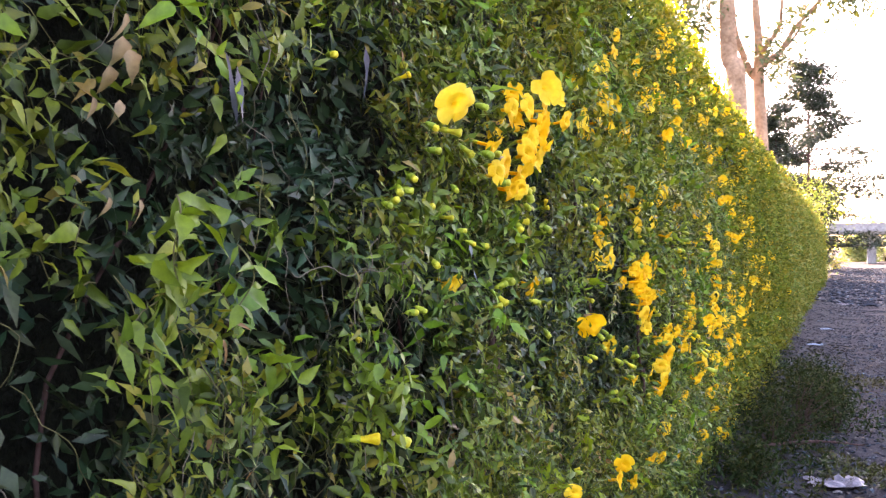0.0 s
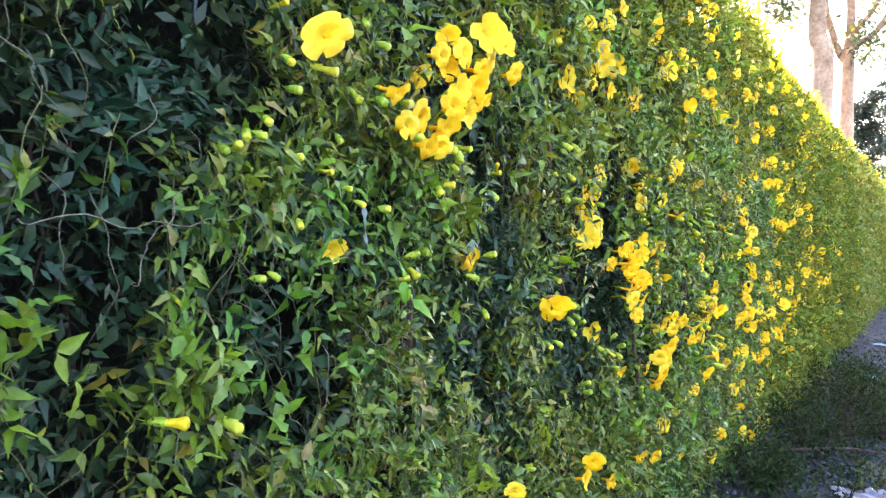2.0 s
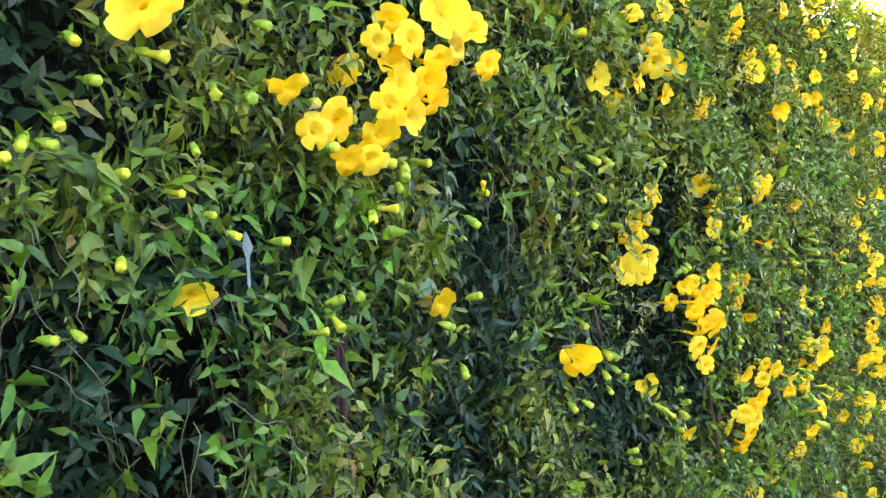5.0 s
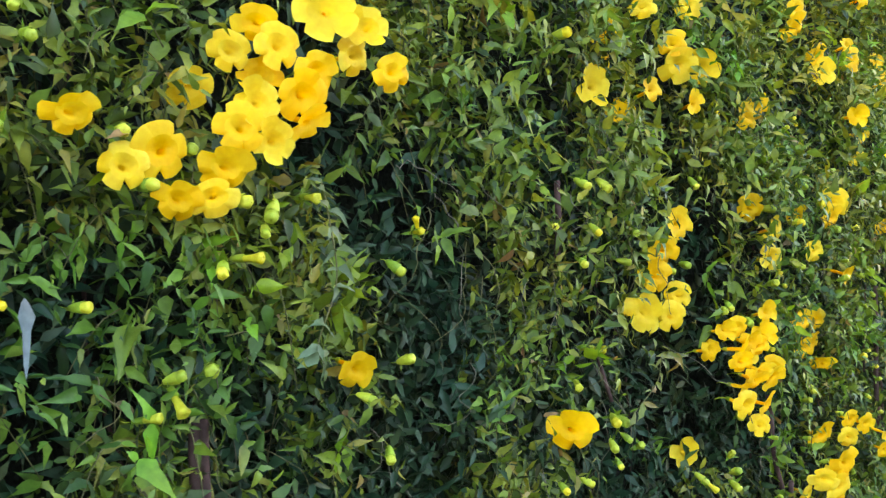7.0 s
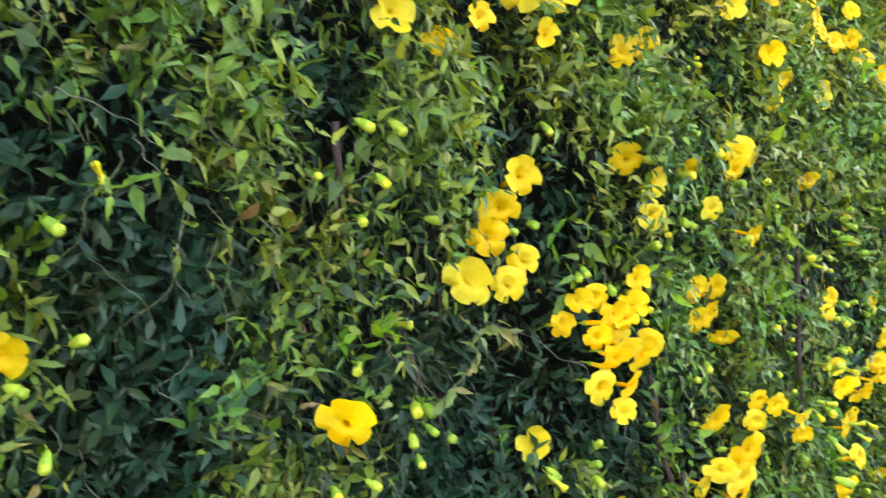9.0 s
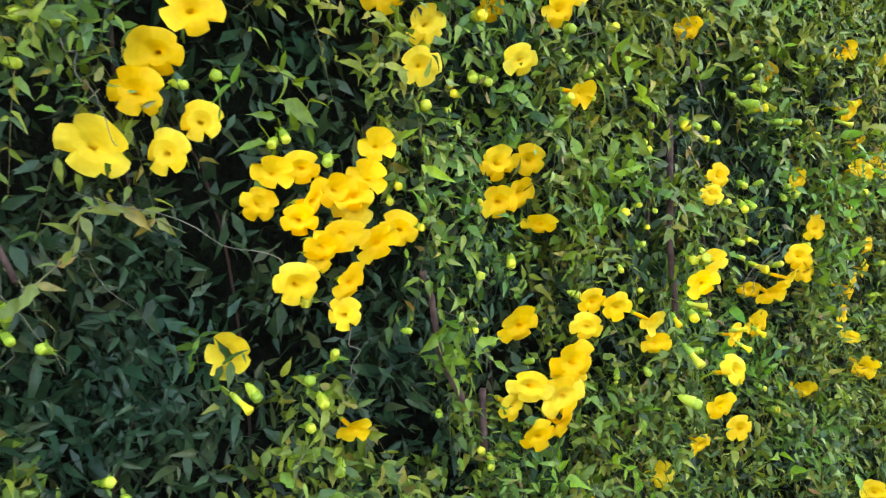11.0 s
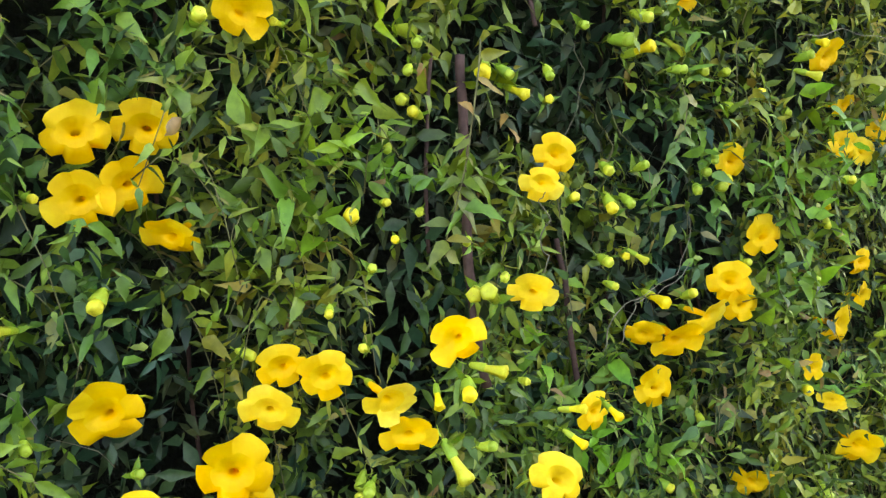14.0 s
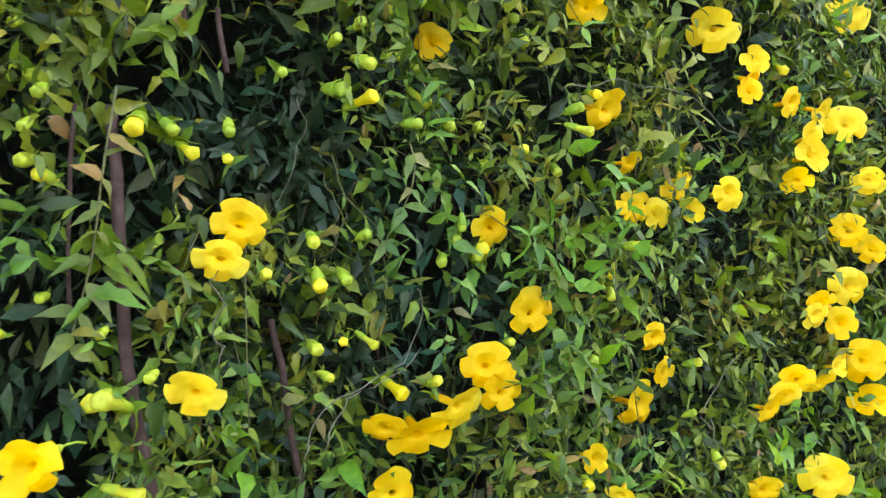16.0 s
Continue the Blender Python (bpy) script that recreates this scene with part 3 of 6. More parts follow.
STALK = mesh_of("stalk", *tubes([[(0, 0, -1.6), (0.03, -0.04, -1.9), (0.08, -0.15, -2.3), (0.1, -0.35, -2.6)]], [(0.05, 0.04)], 5), calyx_mat)
CALYX = turned("calyx", [(-1.72, 0.03), (-1.66, 0.12), (-1.5, 0.16), (-1.32, 0.17)], 8, calyx_mat, 0.06)
BUDS = [turned("bud", [(-1.3, 0.16), (-0.9, 0.36), (-0.3, 0.44), (0.2, 0.56), (0.5, 0.6), (0.72, 0.5), (0.86, 0.3), (0.84, 0.05)], 14, bud_mat, 0.09, s) for s in range(3)]
BUD_CALYX = turned("calyx", [(-1.75, 0.06), (-1.65, 0.26), (-1.2, 0.44), (-0.6, 0.55), (-0.05, 0.66), (0.02, 0.62)], 12, calyx_mat, 0.07)
TRUMPETS = [turned("bud", [(-2.6, 0.16), (-1.8, 0.26), (-0.9, 0.34), (-0.1, 0.46), (0.35, 0.6), (0.62, 0.62), (0.8, 0.4), (0.72, 0.04)], 10, trumpet_mat, 0.17, s) for s in range(3)]
TRUMPET_CALYX = turned("calyx", [(-2.9, 0.06), (-2.75, 0.28), (-2.2, 0.38), (-1.5, 0.43), (-1.25, 0.42)], 8, calyx_mat, 0.12)
BRACT_DIRS = np.array([[1, 0.2, 0.35], [-0.6, 0.9, 0.1], [-0.5, -0.9, 0.45]])
BRACTS = [mesh_of("bract", blades(np.tile([0, 0, -1.25], (3, 1)), BRACT_DIRS, np.tile([0, 0, 1.0], (3, 1)), np.array([1.9, 1.4, 1.6]) * q, rng).reshape(-1, 3),
                  [tuple(int(a) + 17 * k for a in f if a >= 0) for k in range(3) for f in LEAF_FACES], fresh_mat) for q in (1.0, 0.8, 1.25)]
blossom = random.Random(4)
OPEN_FLOWERS = []


def facing(az, up, spin):
    """A turn that points local z outwards from the hedge: az degrees towards the start of the path, up degrees above level."""
    a, e = radians(az), radians(up)
    z = Vector((math.cos(a) * math.cos(e), -math.sin(a) * math.cos(e), math.sin(e)))
    x = Vector((0, 0, 1)).cross(z).normalized()
    return Matrix((x, z.cross(x), z)).transposed().to_4x4() @ Matrix.Rotation(radians(spin), 4, "Z")


def flower(parent, at, wide, az, up):
    """An open trumpet flower: tube and throat with five lobes and a green calyx."""
    m = Matrix.Translation(at) @ facing(az, up, blossom.uniform(-38, 38)) @ Matrix.Diagonal((wide * blossom.uniform(0.52, 0.6), wide * blossom.uniform(0.42, 0.55), wide * 0.48, 1))
    throat, petals = blossom.choice(COROLLAS)
    ob = part("flower", throat, parent, m)
    for petal in petals:
        part("petal", petal, ob)
    part("calyx", CALYX, ob)
    part("stamen_column", STAMENS, ob)
    part("stalk", STALK, ob)
    return ob


def bud(parent, at, wide, kind, az, up):
    m = Matrix.Translation(at) @ facing(az, up, blossom.uniform(0, 360)) @ Matrix.Scale(min(wide, 0.027) * blossom.uniform(0.54, 0.68) if kind == "b" else min(wide, 0.034) * 0.5, 4)
    ob = part("bud", blossom.choice(BUDS if kind == "b" else TRUMPETS), parent, m)
    part("calyx", BUD_CALYX if kind == "b" else TRUMPET_CALYX, ob)
    part("bract", blossom.choice(BRACTS), ob, None if kind == "b" else Matrix.Translation((0, 0, -1.4)))
    part("stalk", STALK, ob, Matrix.Translation((0, 0, 0.2 if kind == "b" else -1.5)))
    return ob


def cluster(label, at, *flowers):
    """Flowers and buds that grow from one spot. Each: kind (f open, s seen from the side, d behind leaves, b bud, t trumpet bud), offset, width."""
    at = (at[0] + float(bend(at[1])), at[1], at[2])
    buds_only = all(k in "bt" for k, *_ in flowers)
    top = thing("bud_cluster" if buds_only else "flower_cluster", at, label, "flower buds" if buds_only else "flowers", "flowers on the creeper hedge")
    for k, dx, dy, dz, wide in flowers:
        if k in "fsb":
            dx = max(dx, float(hedge_face([at[1] + dy], [at[2] + dz])[0]) - (0.01 if k == "b" else 0.06) - at[0])
        if k in "fsd" and at[2] + dz > 1.95:
            dx = min(dx, float(hedge_face([at[1] + dy], [at[2] + dz])[0]) + 0.03 - at[0])
        if k in "fsd" and at[1] + dy < 4.6:
            wide = max(wide, 0.058)
        if k in "fsd":
            OPEN_FLOWERS.append((at[0] + dx, at[1] + dy, at[2] + dz, wide, 0.62 if k == "d" else 0.05 if at[1] + dy < 5.0 else 0.14))
        if k in "fsd":
            if k == "s":
                flower(top, (dx, dy, dz), wide, blossom.uniform(-15, 8), blossom.uniform(-18, 6))
            else:
                flower(top, (dx - (0.038 if k == "d" else 0), dy, dz), wide, (16 if at[1] < 5 else 36) + max(-28, min(28, blossom.gauss(0, 17))), max(-15, min(14, blossom.gauss(1, 11))))
        else:
            back = 0.035 * any(q in "fs" and math.hypot((y - dy) * 0.8, z - dz) < 0.55 * w for q, x, y, z, w in flowers)
            bud(top, (dx - back, dy, dz), wide * (0.9 if k == "b" else 0.8), k, blossom.uniform(-40, 45), max(-45, min(20, blossom.gauss(-12, 22))))


def caught_leaf(at, way, face, long, mat, name, label, slim=0.8, curl=0.2):
    """A dead leaf caught in the hedge."""
    v = blades(np.zeros((1, 3)), np.array([way], float), np.array([face], float), np.array([long]), rng, slim=slim, curl=curl)[0]
    ob = new(name, mesh_of(name, v, [tuple(a for a in f if a >= 0) for f in LEAF_FACES], mat))
    ob.location = at
    tagged(ob, label, "dead leaf", "dead leaves caught in the hedge")


caught_leaf((-0.693, 0.699, 1.532), (-0.08, 0.04, -1), (1, -0.16, 0.3), 0.039, dry_mat, "dry_leaf", "curled dry brown leaf hanging in the creeper", 1.25, 0.9)
caught_leaf((-0.692, 0.709, 1.519), (0.1, 0.1, -1), (1, -0.52, 0.3), 0.034, dry_mat, "dry_leaf", "curled dry brown leaf hanging in the creeper", 1.25, 0.9)
caught_leaf((-0.689, 0.676, 1.495), (-0.19, 0.27, -1), (1, -0.29, 0.3), 0.034, dry_mat, "dry_leaf", "curled dry brown leaf hanging in the creeper", 1.25, 0.9)
caught_leaf((-0.686, 0.651, 1.458), (-0.08, 0.4, -1), (1, -0.04, 0.3), 0.028, dry_mat, "dry_leaf", "curled dry brown leaf hanging in the creeper", 1.25, 0.9)
caught_leaf((-0.686, 0.688, 1.461), (0.22, -0.02, -1), (1, 0.17, 0.3), 0.028, dry_mat, "dry_leaf", "curled dry brown leaf hanging in the creeper", 1.25, 0.9)
caught_leaf((-0.696, 0.707, 1.559), (-0.12, 0.11, -1), (1, 0.44, 0.3), 0.034, dry_mat, "dry_leaf", "curled dry brown leaf hanging in the creeper", 1.25, 0.9)
caught_leaf((-0.675, 0.705, 1.355), (0.06, 0.19, -1), (1, 0.21, 0.3), 0.031, dry_mat, "dry_leaf", "curled dry brown leaf hanging in the creeper", 1.25, 0.9)
caught_leaf((-0.676, 0.663, 1.355), (-0.17, 0.21, -1), (1, 0.11, 0.3), 0.028, dry_mat, "dry_leaf", "curled dry brown leaf hanging in the creeper", 1.25, 0.9)
OPEN_FLOWERS.append((-0.71, 1.689, 1.275, 0.07, 0.1))   # kept clear for the hanging leaf
caught_leaf((-0.710, 1.689, 1.320), (0, 0.05, -1), (1, 0.25, 0.1), 0.088, grey_mat, "gum_leaf", "long grey gum leaf caught hanging in the creeper", 0.42)
caught_leaf((-0.694, 0.896, 1.536), (0, 0.2, -1), (1, -0.3, 0.1), 0.085, dusk_mat, "gum_leaf", "long grey gum leaf caught hanging in the creeper", 0.28)
caught_leaf((-0.710, 1.252, 1.639), (0, 0.2, -1), (1, -0.3, 0.1), 0.090, dusk_mat, "gum_leaf", "long grey gum leaf caught hanging in the creeper", 0.28)
caught_leaf((-0.695, 0.874, 1.551), (0, 0.35, -1), (1, -0.3, 0.1), 0.110, dusk_mat, "gum_leaf", "long grey gum leaf caught hanging in the creeper", 0.28)
cluster("big cluster of wide open yellow trumpet flowers at eye height", (-0.665, 1.938, 1.549), ("s", 0.005, -0.221, -0.031, 0.064), ("f", -0.011, -0.109, -0.059, 0.072), ("f", -0.013, -0.156, -0.081, 0.050), ("f", -0.031, -0.012, 0.079, 0.062), ("d", -0.017, -0.055, 0.032, 0.057), ("f", -0.011, 0.047, 0.093, 0.065), ("f", 0.010, 0.105, 0.146, 0.081), ("d", -0.014, 0.039, 0.131, 0.055), ("f", 0.018, 0.171, 0.136, 0.062), ("d", 0.025, 0.173, 0.103, 0.055), ("f", 0.032, 0.205, 0.078, 0.053), ("f", 0.007, 0.095, 0.064, 0.060), ("d", -0.007, 0.041, 0.060, 0.055), ("f", 0.004, 0.007, 0.011, 0.052), ("f", 0.010, 0.070, 0.027, 0.065), ("f", 0.018, 0.076, -0.006, 0.055), ("f", 0.007, -0.018, -0.023, 0.061), ("f", 0.014, 0.025, -0.036, 0.058), ("f", 0.001, -0.033, -0.073, 0.065), ("f", -0.002, -0.049, -0.109, 0.059), ("s", -0.005, -0.092, -0.116, 0.049), ("b", -0.018, -0.155, -0.039, 0.024), ("b", -0.001, -0.062, -0.050, 0.024), ("b", -0.010, -0.125, -0.100, 0.023), ("b", -0.001, -0.008, -0.112, 0.024), ("b", -0.009, 0.039, -0.125, 0.027))
cluster("yellow flower in side view with folded lobes", (-0.721, 2.201, 1.165), ("s", -0.009, -0.039, 0.040, 0.061), ("b", -0.000, 0.052, 0.052, 0.023), ("b", 0.017, 0.004, -0.089, 0.024), ("b", -0.007, -0.017, -0.003, 0.021))
cluster("wide open yellow flower hanging over dark gap", (-0.713, 2.738, 1.045), ("f", 0.008, -0.104, 0.022, 0.080), ("b", -0.001, 0.043, 0.020, 0.033), ("b", 0.005, 0.031, -0.028, 0.026))
cluster("loose row of yellow trumpet flowers and buds", (-0.683, 1.974, 1.392), ("t", 0.002, -0.015, -0.025, 0.033), ("b", 0.008, -0.066, -0.042, 0.023), ("b", 0.007, -0.005, 0.008, 0.022), ("t", -0.017, 0.086, 0.059, 0.032))
cluster("upright and pale yellow buds on thin stalks", (-0.688, 1.739, 1.405), ("b", -0.012, 0.126, -0.184, 0.024), ("t", -0.012, 0.097, -0.231, 0.028), ("b", 0.045, -0.104, 0.087, 0.023), ("b", -0.011, 0.010, -0.097, 0.020), ("b", 0.018, -0.064, 0.192, 0.020), ("b", -0.027, -0.065, 0.234, 0.022))
cluster("drift of yellow flowers high on the hedge", (-0.783, 3.031, 1.783), ("f", 0.008, -0.243, -0.057, 0.083), ("d", -0.018, -0.115, 0.018, 0.056), ("f", -0.005, 0.072, 0.092, 0.067), ("f", -0.006, 0.098, 0.047, 0.084), ("f", -0.014, 0.199, 0.057, 0.085), ("f", 0.011, -0.040, -0.033, 0.062), ("f", 0.001, 0.150, -0.033, 0.061), ("d", 0.024, -0.121, -0.090, 0.048))
cluster("ragged double yellow flower among leaves", (-0.796, 3.486, 1.770), ("f", -0.029, 0.077, 0.025, 0.085), ("f", 0.029, -0.077, -0.025, 0.068))
cluster("yellow flowers near the top of the hedge", (-0.797, 2.957, 1.908), ("d", -0.014, -0.038, -0.028, 0.056), ("f", -0.005, 0.043, 0.031, 0.055), ("f", 0.003, 0.252, 0.087, 0.073), ("b", 0.016, -0.257, -0.090, 0.033))
cluster("upright column of yellow flowers high on the hedge", (-0.802, 3.843, 1.973), ("f", -0.015, -0.053, 0.133, 0.077), ("f", -0.016, -0.074, 0.074, 0.085), ("f", 0.002, 0.056, 0.021, 0.069), ("f", 0.005, 0.071, -0.028, 0.073), ("f", 0.014, 0.226, 0.075, 0.062), ("b", 0.011, -0.225, -0.275, 0.036))
cluster("small column of yellow flowers above leaves", (-0.749, 4.052, 1.764), ("f", 0.025, -0.077, 0.049, 0.072), ("f", -0.024, 0.088, 0.014, 0.070), ("f", -0.001, -0.011, -0.063, 0.057))
cluster("diagonal chain of yellow trumpet flowers", (-0.767, 3.051, 1.346), ("f", -0.001, 0.043, 0.119, 0.081), ("f", -0.005, -0.013, 0.054, 0.074), ("f", -0.003, -0.048, 0.000, 0.077), ("f", -0.002, 0.045, -0.042, 0.066), ("f", 0.013, -0.110, -0.077, 0.084), ("f", 0.012, -0.014, -0.088, 0.070), ("b", -0.012, 0.023, 0.011, 0.022), ("b", -0.002, 0.074, 0.025, 0.024))
cluster("yellow flowers in an open curve", (-0.747, 3.475, 1.455), ("f", -0.021, -0.051, 0.060, 0.076), ("f", 0.006, 0.018, 0.014, 0.073), ("f", 0.007, 0.000, -0.055, 0.068), ("b", 0.008, 0.032, -0.018, 0.034))
cluster("pair of yellow flowers with buds at the side", (-0.719, 3.702, 1.490), ("f", 0.003, 0.096, 0.063, 0.077), ("f", 0.005, 0.077, 0.019, 0.064), ("f", -0.002, -0.016, -0.075, 0.053), ("b", -0.004, -0.109, -0.004, 0.037), ("d", 0.004, -0.056, 0.018, 0.052), ("b", -0.001, -0.092, 0.092, 0.026), ("b", -0.005, -0.126, -0.110, 0.028), ("b", 0.001, 0.225, -0.004, 0.028))
cluster("yellow flower shaded by leaves", (-0.735, 3.135, 0.920), ("d", 0.002, -0.013, 0.030, 0.071), ("b", -0.002, 0.013, -0.030, 0.024))
cluster("small yellow flower turned sideways low on the hedge", (-0.727, 3.313, 0.803), ("s", 0.000, 0.000, 0.000, 0.048))
cluster("green buds and pale trumpet buds on hanging stems", (-0.717, 2.756, 1.226), ("t", -0.051, 0.051, -0.027, 0.032), ("b", 0.004, 0.053, -0.165, 0.026), ("b", 0.013, 0.053, -0.197, 0.022), ("b", -0.005, 0.001, 0.292, 0.025), ("b", 0.004, -0.038, 0.205, 0.025), ("b", 0.010, -0.086, 0.143, 0.021), ("b", -0.000, 0.135, 0.202, 0.021), ("b", -0.005, -0.064, 0.291, 0.024), ("b", 0.016, 0.091, -0.214, 0.021), ("b", 0.007, -0.061, -0.266, 0.023), ("b", 0.009, -0.135, -0.266, 0.020))
cluster("large cluster of overlapping yellow trumpet flowers", (-0.677, 3.280, 1.151), ("f", -0.023, -0.104, 0.074, 0.051), ("f", -0.018, -0.059, 0.080, 0.056), ("d", -0.014, -0.114, 0.029, 0.049), ("f", 0.003, -0.079, 0.004, 0.051), ("f", -0.008, -0.045, 0.031, 0.062), ("f", -0.009, -0.008, 0.045, 0.062), ("f", -0.008, 0.024, 0.035, 0.049), ("f", -0.008, 0.049, 0.062, 0.055), ("f", -0.014, 0.073, 0.112, 0.055), ("d", -0.006, 0.043, 0.012, 0.050), ("f", 0.011, 0.052, -0.040, 0.063), ("f", -0.013, 0.110, -0.022, 0.060), ("f", 0.017, -0.011, -0.021, 0.072), ("f", 0.023, -0.049, -0.038, 0.055), ("d", 0.029, -0.032, -0.059, 0.055), ("f", 0.026, -0.097, -0.089, 0.074), ("f", 0.028, -0.008, -0.093, 0.058), ("f", 0.014, -0.015, -0.143, 0.052), ("b", -0.011, -0.018, 0.090, 0.027), ("t", -0.014, 0.110, 0.048, 0.029), ("t", -0.012, 0.092, 0.024, 0.026), ("b", 0.027, -0.066, -0.119, 0.026), ("b", -0.018, 0.152, -0.022, 0.020))
cluster("yellow flowers veiled by leaves", (-0.699, 3.164, 1.144), ("b", -0.002, 0.035, 0.133, 0.022), ("b", -0.005, 0.016, 0.125, 0.022), ("t", 0.008, -0.051, -0.258, 0.030))
cluster("small yellow bud beside dark leaves", (-0.723, 3.605, 1.374), ("b", 0.000, 0.000, 0.000, 0.024))
cluster("round yellow flower with a bud beside it", (-0.683, 3.785, 1.349), ("f", -0.010, 0.027, 0.005, 0.064), ("b", 0.010, -0.027, -0.005, 0.028))
cluster("group of five yellow trumpet flowers", (-0.729, 3.678, 1.181), ("f", -0.002, -0.041, 0.049, 0.067), ("f", 0.003, 0.031, 0.050, 0.068), ("f", -0.002, -0.043, -0.022, 0.065), ("f", 0.001, 0.009, -0.009, 0.065), ("f", 0.012, 0.044, -0.068, 0.066))
cluster("yellow buds just opening on thin stalks", (-0.693, 3.594, 1.044), ("t", 0.015, -0.048, -0.006, 0.031), ("b", -0.015, 0.048, 0.006, 0.026))
cluster("broad yellow flower with green tube", (-0.682, 3.637, 0.938), ("f", 0.000, 0.000, 0.000, 0.082))
cluster("three yellow flowers in a row", (-0.666, 3.863, 0.932), ("f", -0.020, -0.032, 0.026, 0.059), ("f", 0.003, 0.010, 0.012, 0.064), ("f", -0.018, -0.052, -0.020, 0.042), ("s", 0.035, 0.075, -0.019, 0.068))
cluster("pile of large yellow trumpet flowers low on the hedge", (-0.685, 3.724, 0.784), ("f", 0.012, 0.038, 0.068, 0.083), ("f", 0.002, 0.022, 0.002, 0.082), ("f", -0.005, -0.057, 0.036, 0.076), ("f", -0.006, 0.025, -0.055, 0.072), ("d", 0.014, 0.065, 0.027, 0.062), ("f", -0.010, -0.034, -0.067, 0.071), ("d", -0.007, -0.059, -0.011, 0.066))
cluster("yellow trumpet buds hanging over leaves", (-0.576, 3.983, 0.874), ("d", -0.033, -0.015, -0.011, 0.044), ("t", 0.015, 0.006, -0.038, 0.040), ("f", 0.031, -0.004, 0.118, 0.05), ("t", -0.02, 0.073, 0.154, 0.044), ("b", -0.025, 0.042, 0.041, 0.035), ("b", 0.060, -0.067, -0.096, 0.029))
cluster("yellow flower with smaller one below it", (-0.692, 4.199, 1.211), ("f", 0.002, 0.032, -0.025, 0.061), ("f", 0.003, 0.006, -0.060, 0.042), ("b", -0.005, -0.039, 0.084, 0.023))
cluster("yellow flower and trumpet bud in side view", (-0.730, 4.384, 1.345), ("f", -0.063, 0.180, 0.085, 0.056), ("t", 0.026, 0.025, -0.009, 0.037), ("t", 0.037, -0.205, -0.076, 0.033))
cluster("pair of yellow flowers in side view", (-0.734, 4.605, 1.150), ("f", -0.002, 0.010, 0.015, 0.056), ("t", 0.002, -0.010, -0.015, 0.040))
cluster("pair of pale yellow flowers joined at the lobes", (-0.711, 4.539, 0.943), ("f", 0.003, 0.037, 0.037, 0.064), ("f", 0.009, 0.056, -0.002, 0.052), ("f", 0.007, -0.011, -0.013, 0.075), ("f", -0.005, -0.070, -0.045, 0.075), ("d", -0.005, -0.100, -0.038, 0.042), ("b", -0.009, 0.088, 0.061, 0.020))
cluster("yellow flower with notched lobes", (-0.726, 4.598, 1.108), ("f", 0.006, 0.068, -0.065, 0.063), ("b", -0.004, -0.017, 0.021, 0.028), ("b", -0.001, -0.051, 0.044, 0.025))
cluster("torn yellow flower with open lobes", (-0.713, 4.597, 0.821), ("s", 0.013, 0.167, -0.008, 0.052), ("f", -0.013, -0.167, 0.008, 0.060))
cluster("small round yellow flower high in the leaves", (-0.737, 4.466, 1.303), ("t", -0.014, 0.055, 0.038, 0.031), ("b", 0.038, -0.074, -0.136, 0.021), ("b", -0.024, 0.019, 0.098, 0.020))
cluster("pale yellow buds beside dark stems", (-0.681, 4.254, 1.100), ("b", -0.017, 0.108, 0.016, 0.025), ("b", -0.014, 0.072, 0.013, 0.024), ("t", -0.025, 0.106, -0.062, 0.025), ("t", -0.039, 0.153, -0.072, 0.025), ("b", -0.012, -0.030, 0.194, 0.021), ("t", -0.009, -0.034, 0.160, 0.025), ("t", 0.059, -0.203, -0.075, 0.038), ("t", 0.058, -0.172, -0.173, 0.034))
cluster("yellow flower on a long tube", (-0.648, 4.155, 1.014), ("f", 0.000, 0.000, 0.000, 0.050))
cluster("yellow flowers low beside the path", (-0.659, 4.284, 0.692), ("f", 0.084, -0.150, 0.100, 0.075), ("f", 0.052, -0.157, 0.019, 0.058), ("d", 0.029, -0.016, 0.141, 0.055), ("f", -0.085, 0.381, -0.069, 0.073), ("f", -0.041, 0.045, -0.092, 0.063), ("f", -0.039, -0.103, -0.098, 0.054))
cluster("ragged yellow flower with leaf in front", (-0.718, 5.122, 1.485), ("d", 0.000, 0.000, 0.000, 0.077))
cluster("yellow flowers on crossing stems", (-0.710, 5.186, 1.402), ("f", -0.003, -0.009, 0.025, 0.050), ("f", 0.001, -0.023, -0.009, 0.052), ("f", 0.003, -0.032, -0.029, 0.042), ("t", -0.001, 0.064, 0.013, 0.036))
cluster("yellow trumpet flower in side view", (-0.706, 5.275, 1.358), ("s", 0.000, 0.000, 0.000, 0.062))
cluster("yellow flowers with long tubes seen from the side", (-0.701, 5.339, 1.289), ("f", -0.001, 0.093, 0.032, 0.084), ("s", -0.003, 0.017, 0.055, 0.055), ("f", 0.001, -0.022, 0.009, 0.057), ("f", 0.001, -0.020, -0.026, 0.067), ("f", 0.001, -0.068, -0.071, 0.056))
cluster("yellow flower half hidden by broad leaves", (-0.684, 4.833, 1.333), ("d", 0.000, 0.000, 0.000, 0.070))
cluster("yellow flowers behind a veil of leaves", (-0.698, 4.979, 1.204), ("d", 0.009, -0.096, 0.050, 0.042), ("d", -0.001, -0.082, -0.017, 0.061), ("d", -0.002, -0.030, -0.032, 0.053), ("d", -0.002, 0.044, 0.025, 0.044), ("f", -0.002, 0.104, -0.001, 0.060), ("d", -0.002, 0.053, -0.030, 0.046), ("d", -0.002, 0.008, 0.005, 0.042))
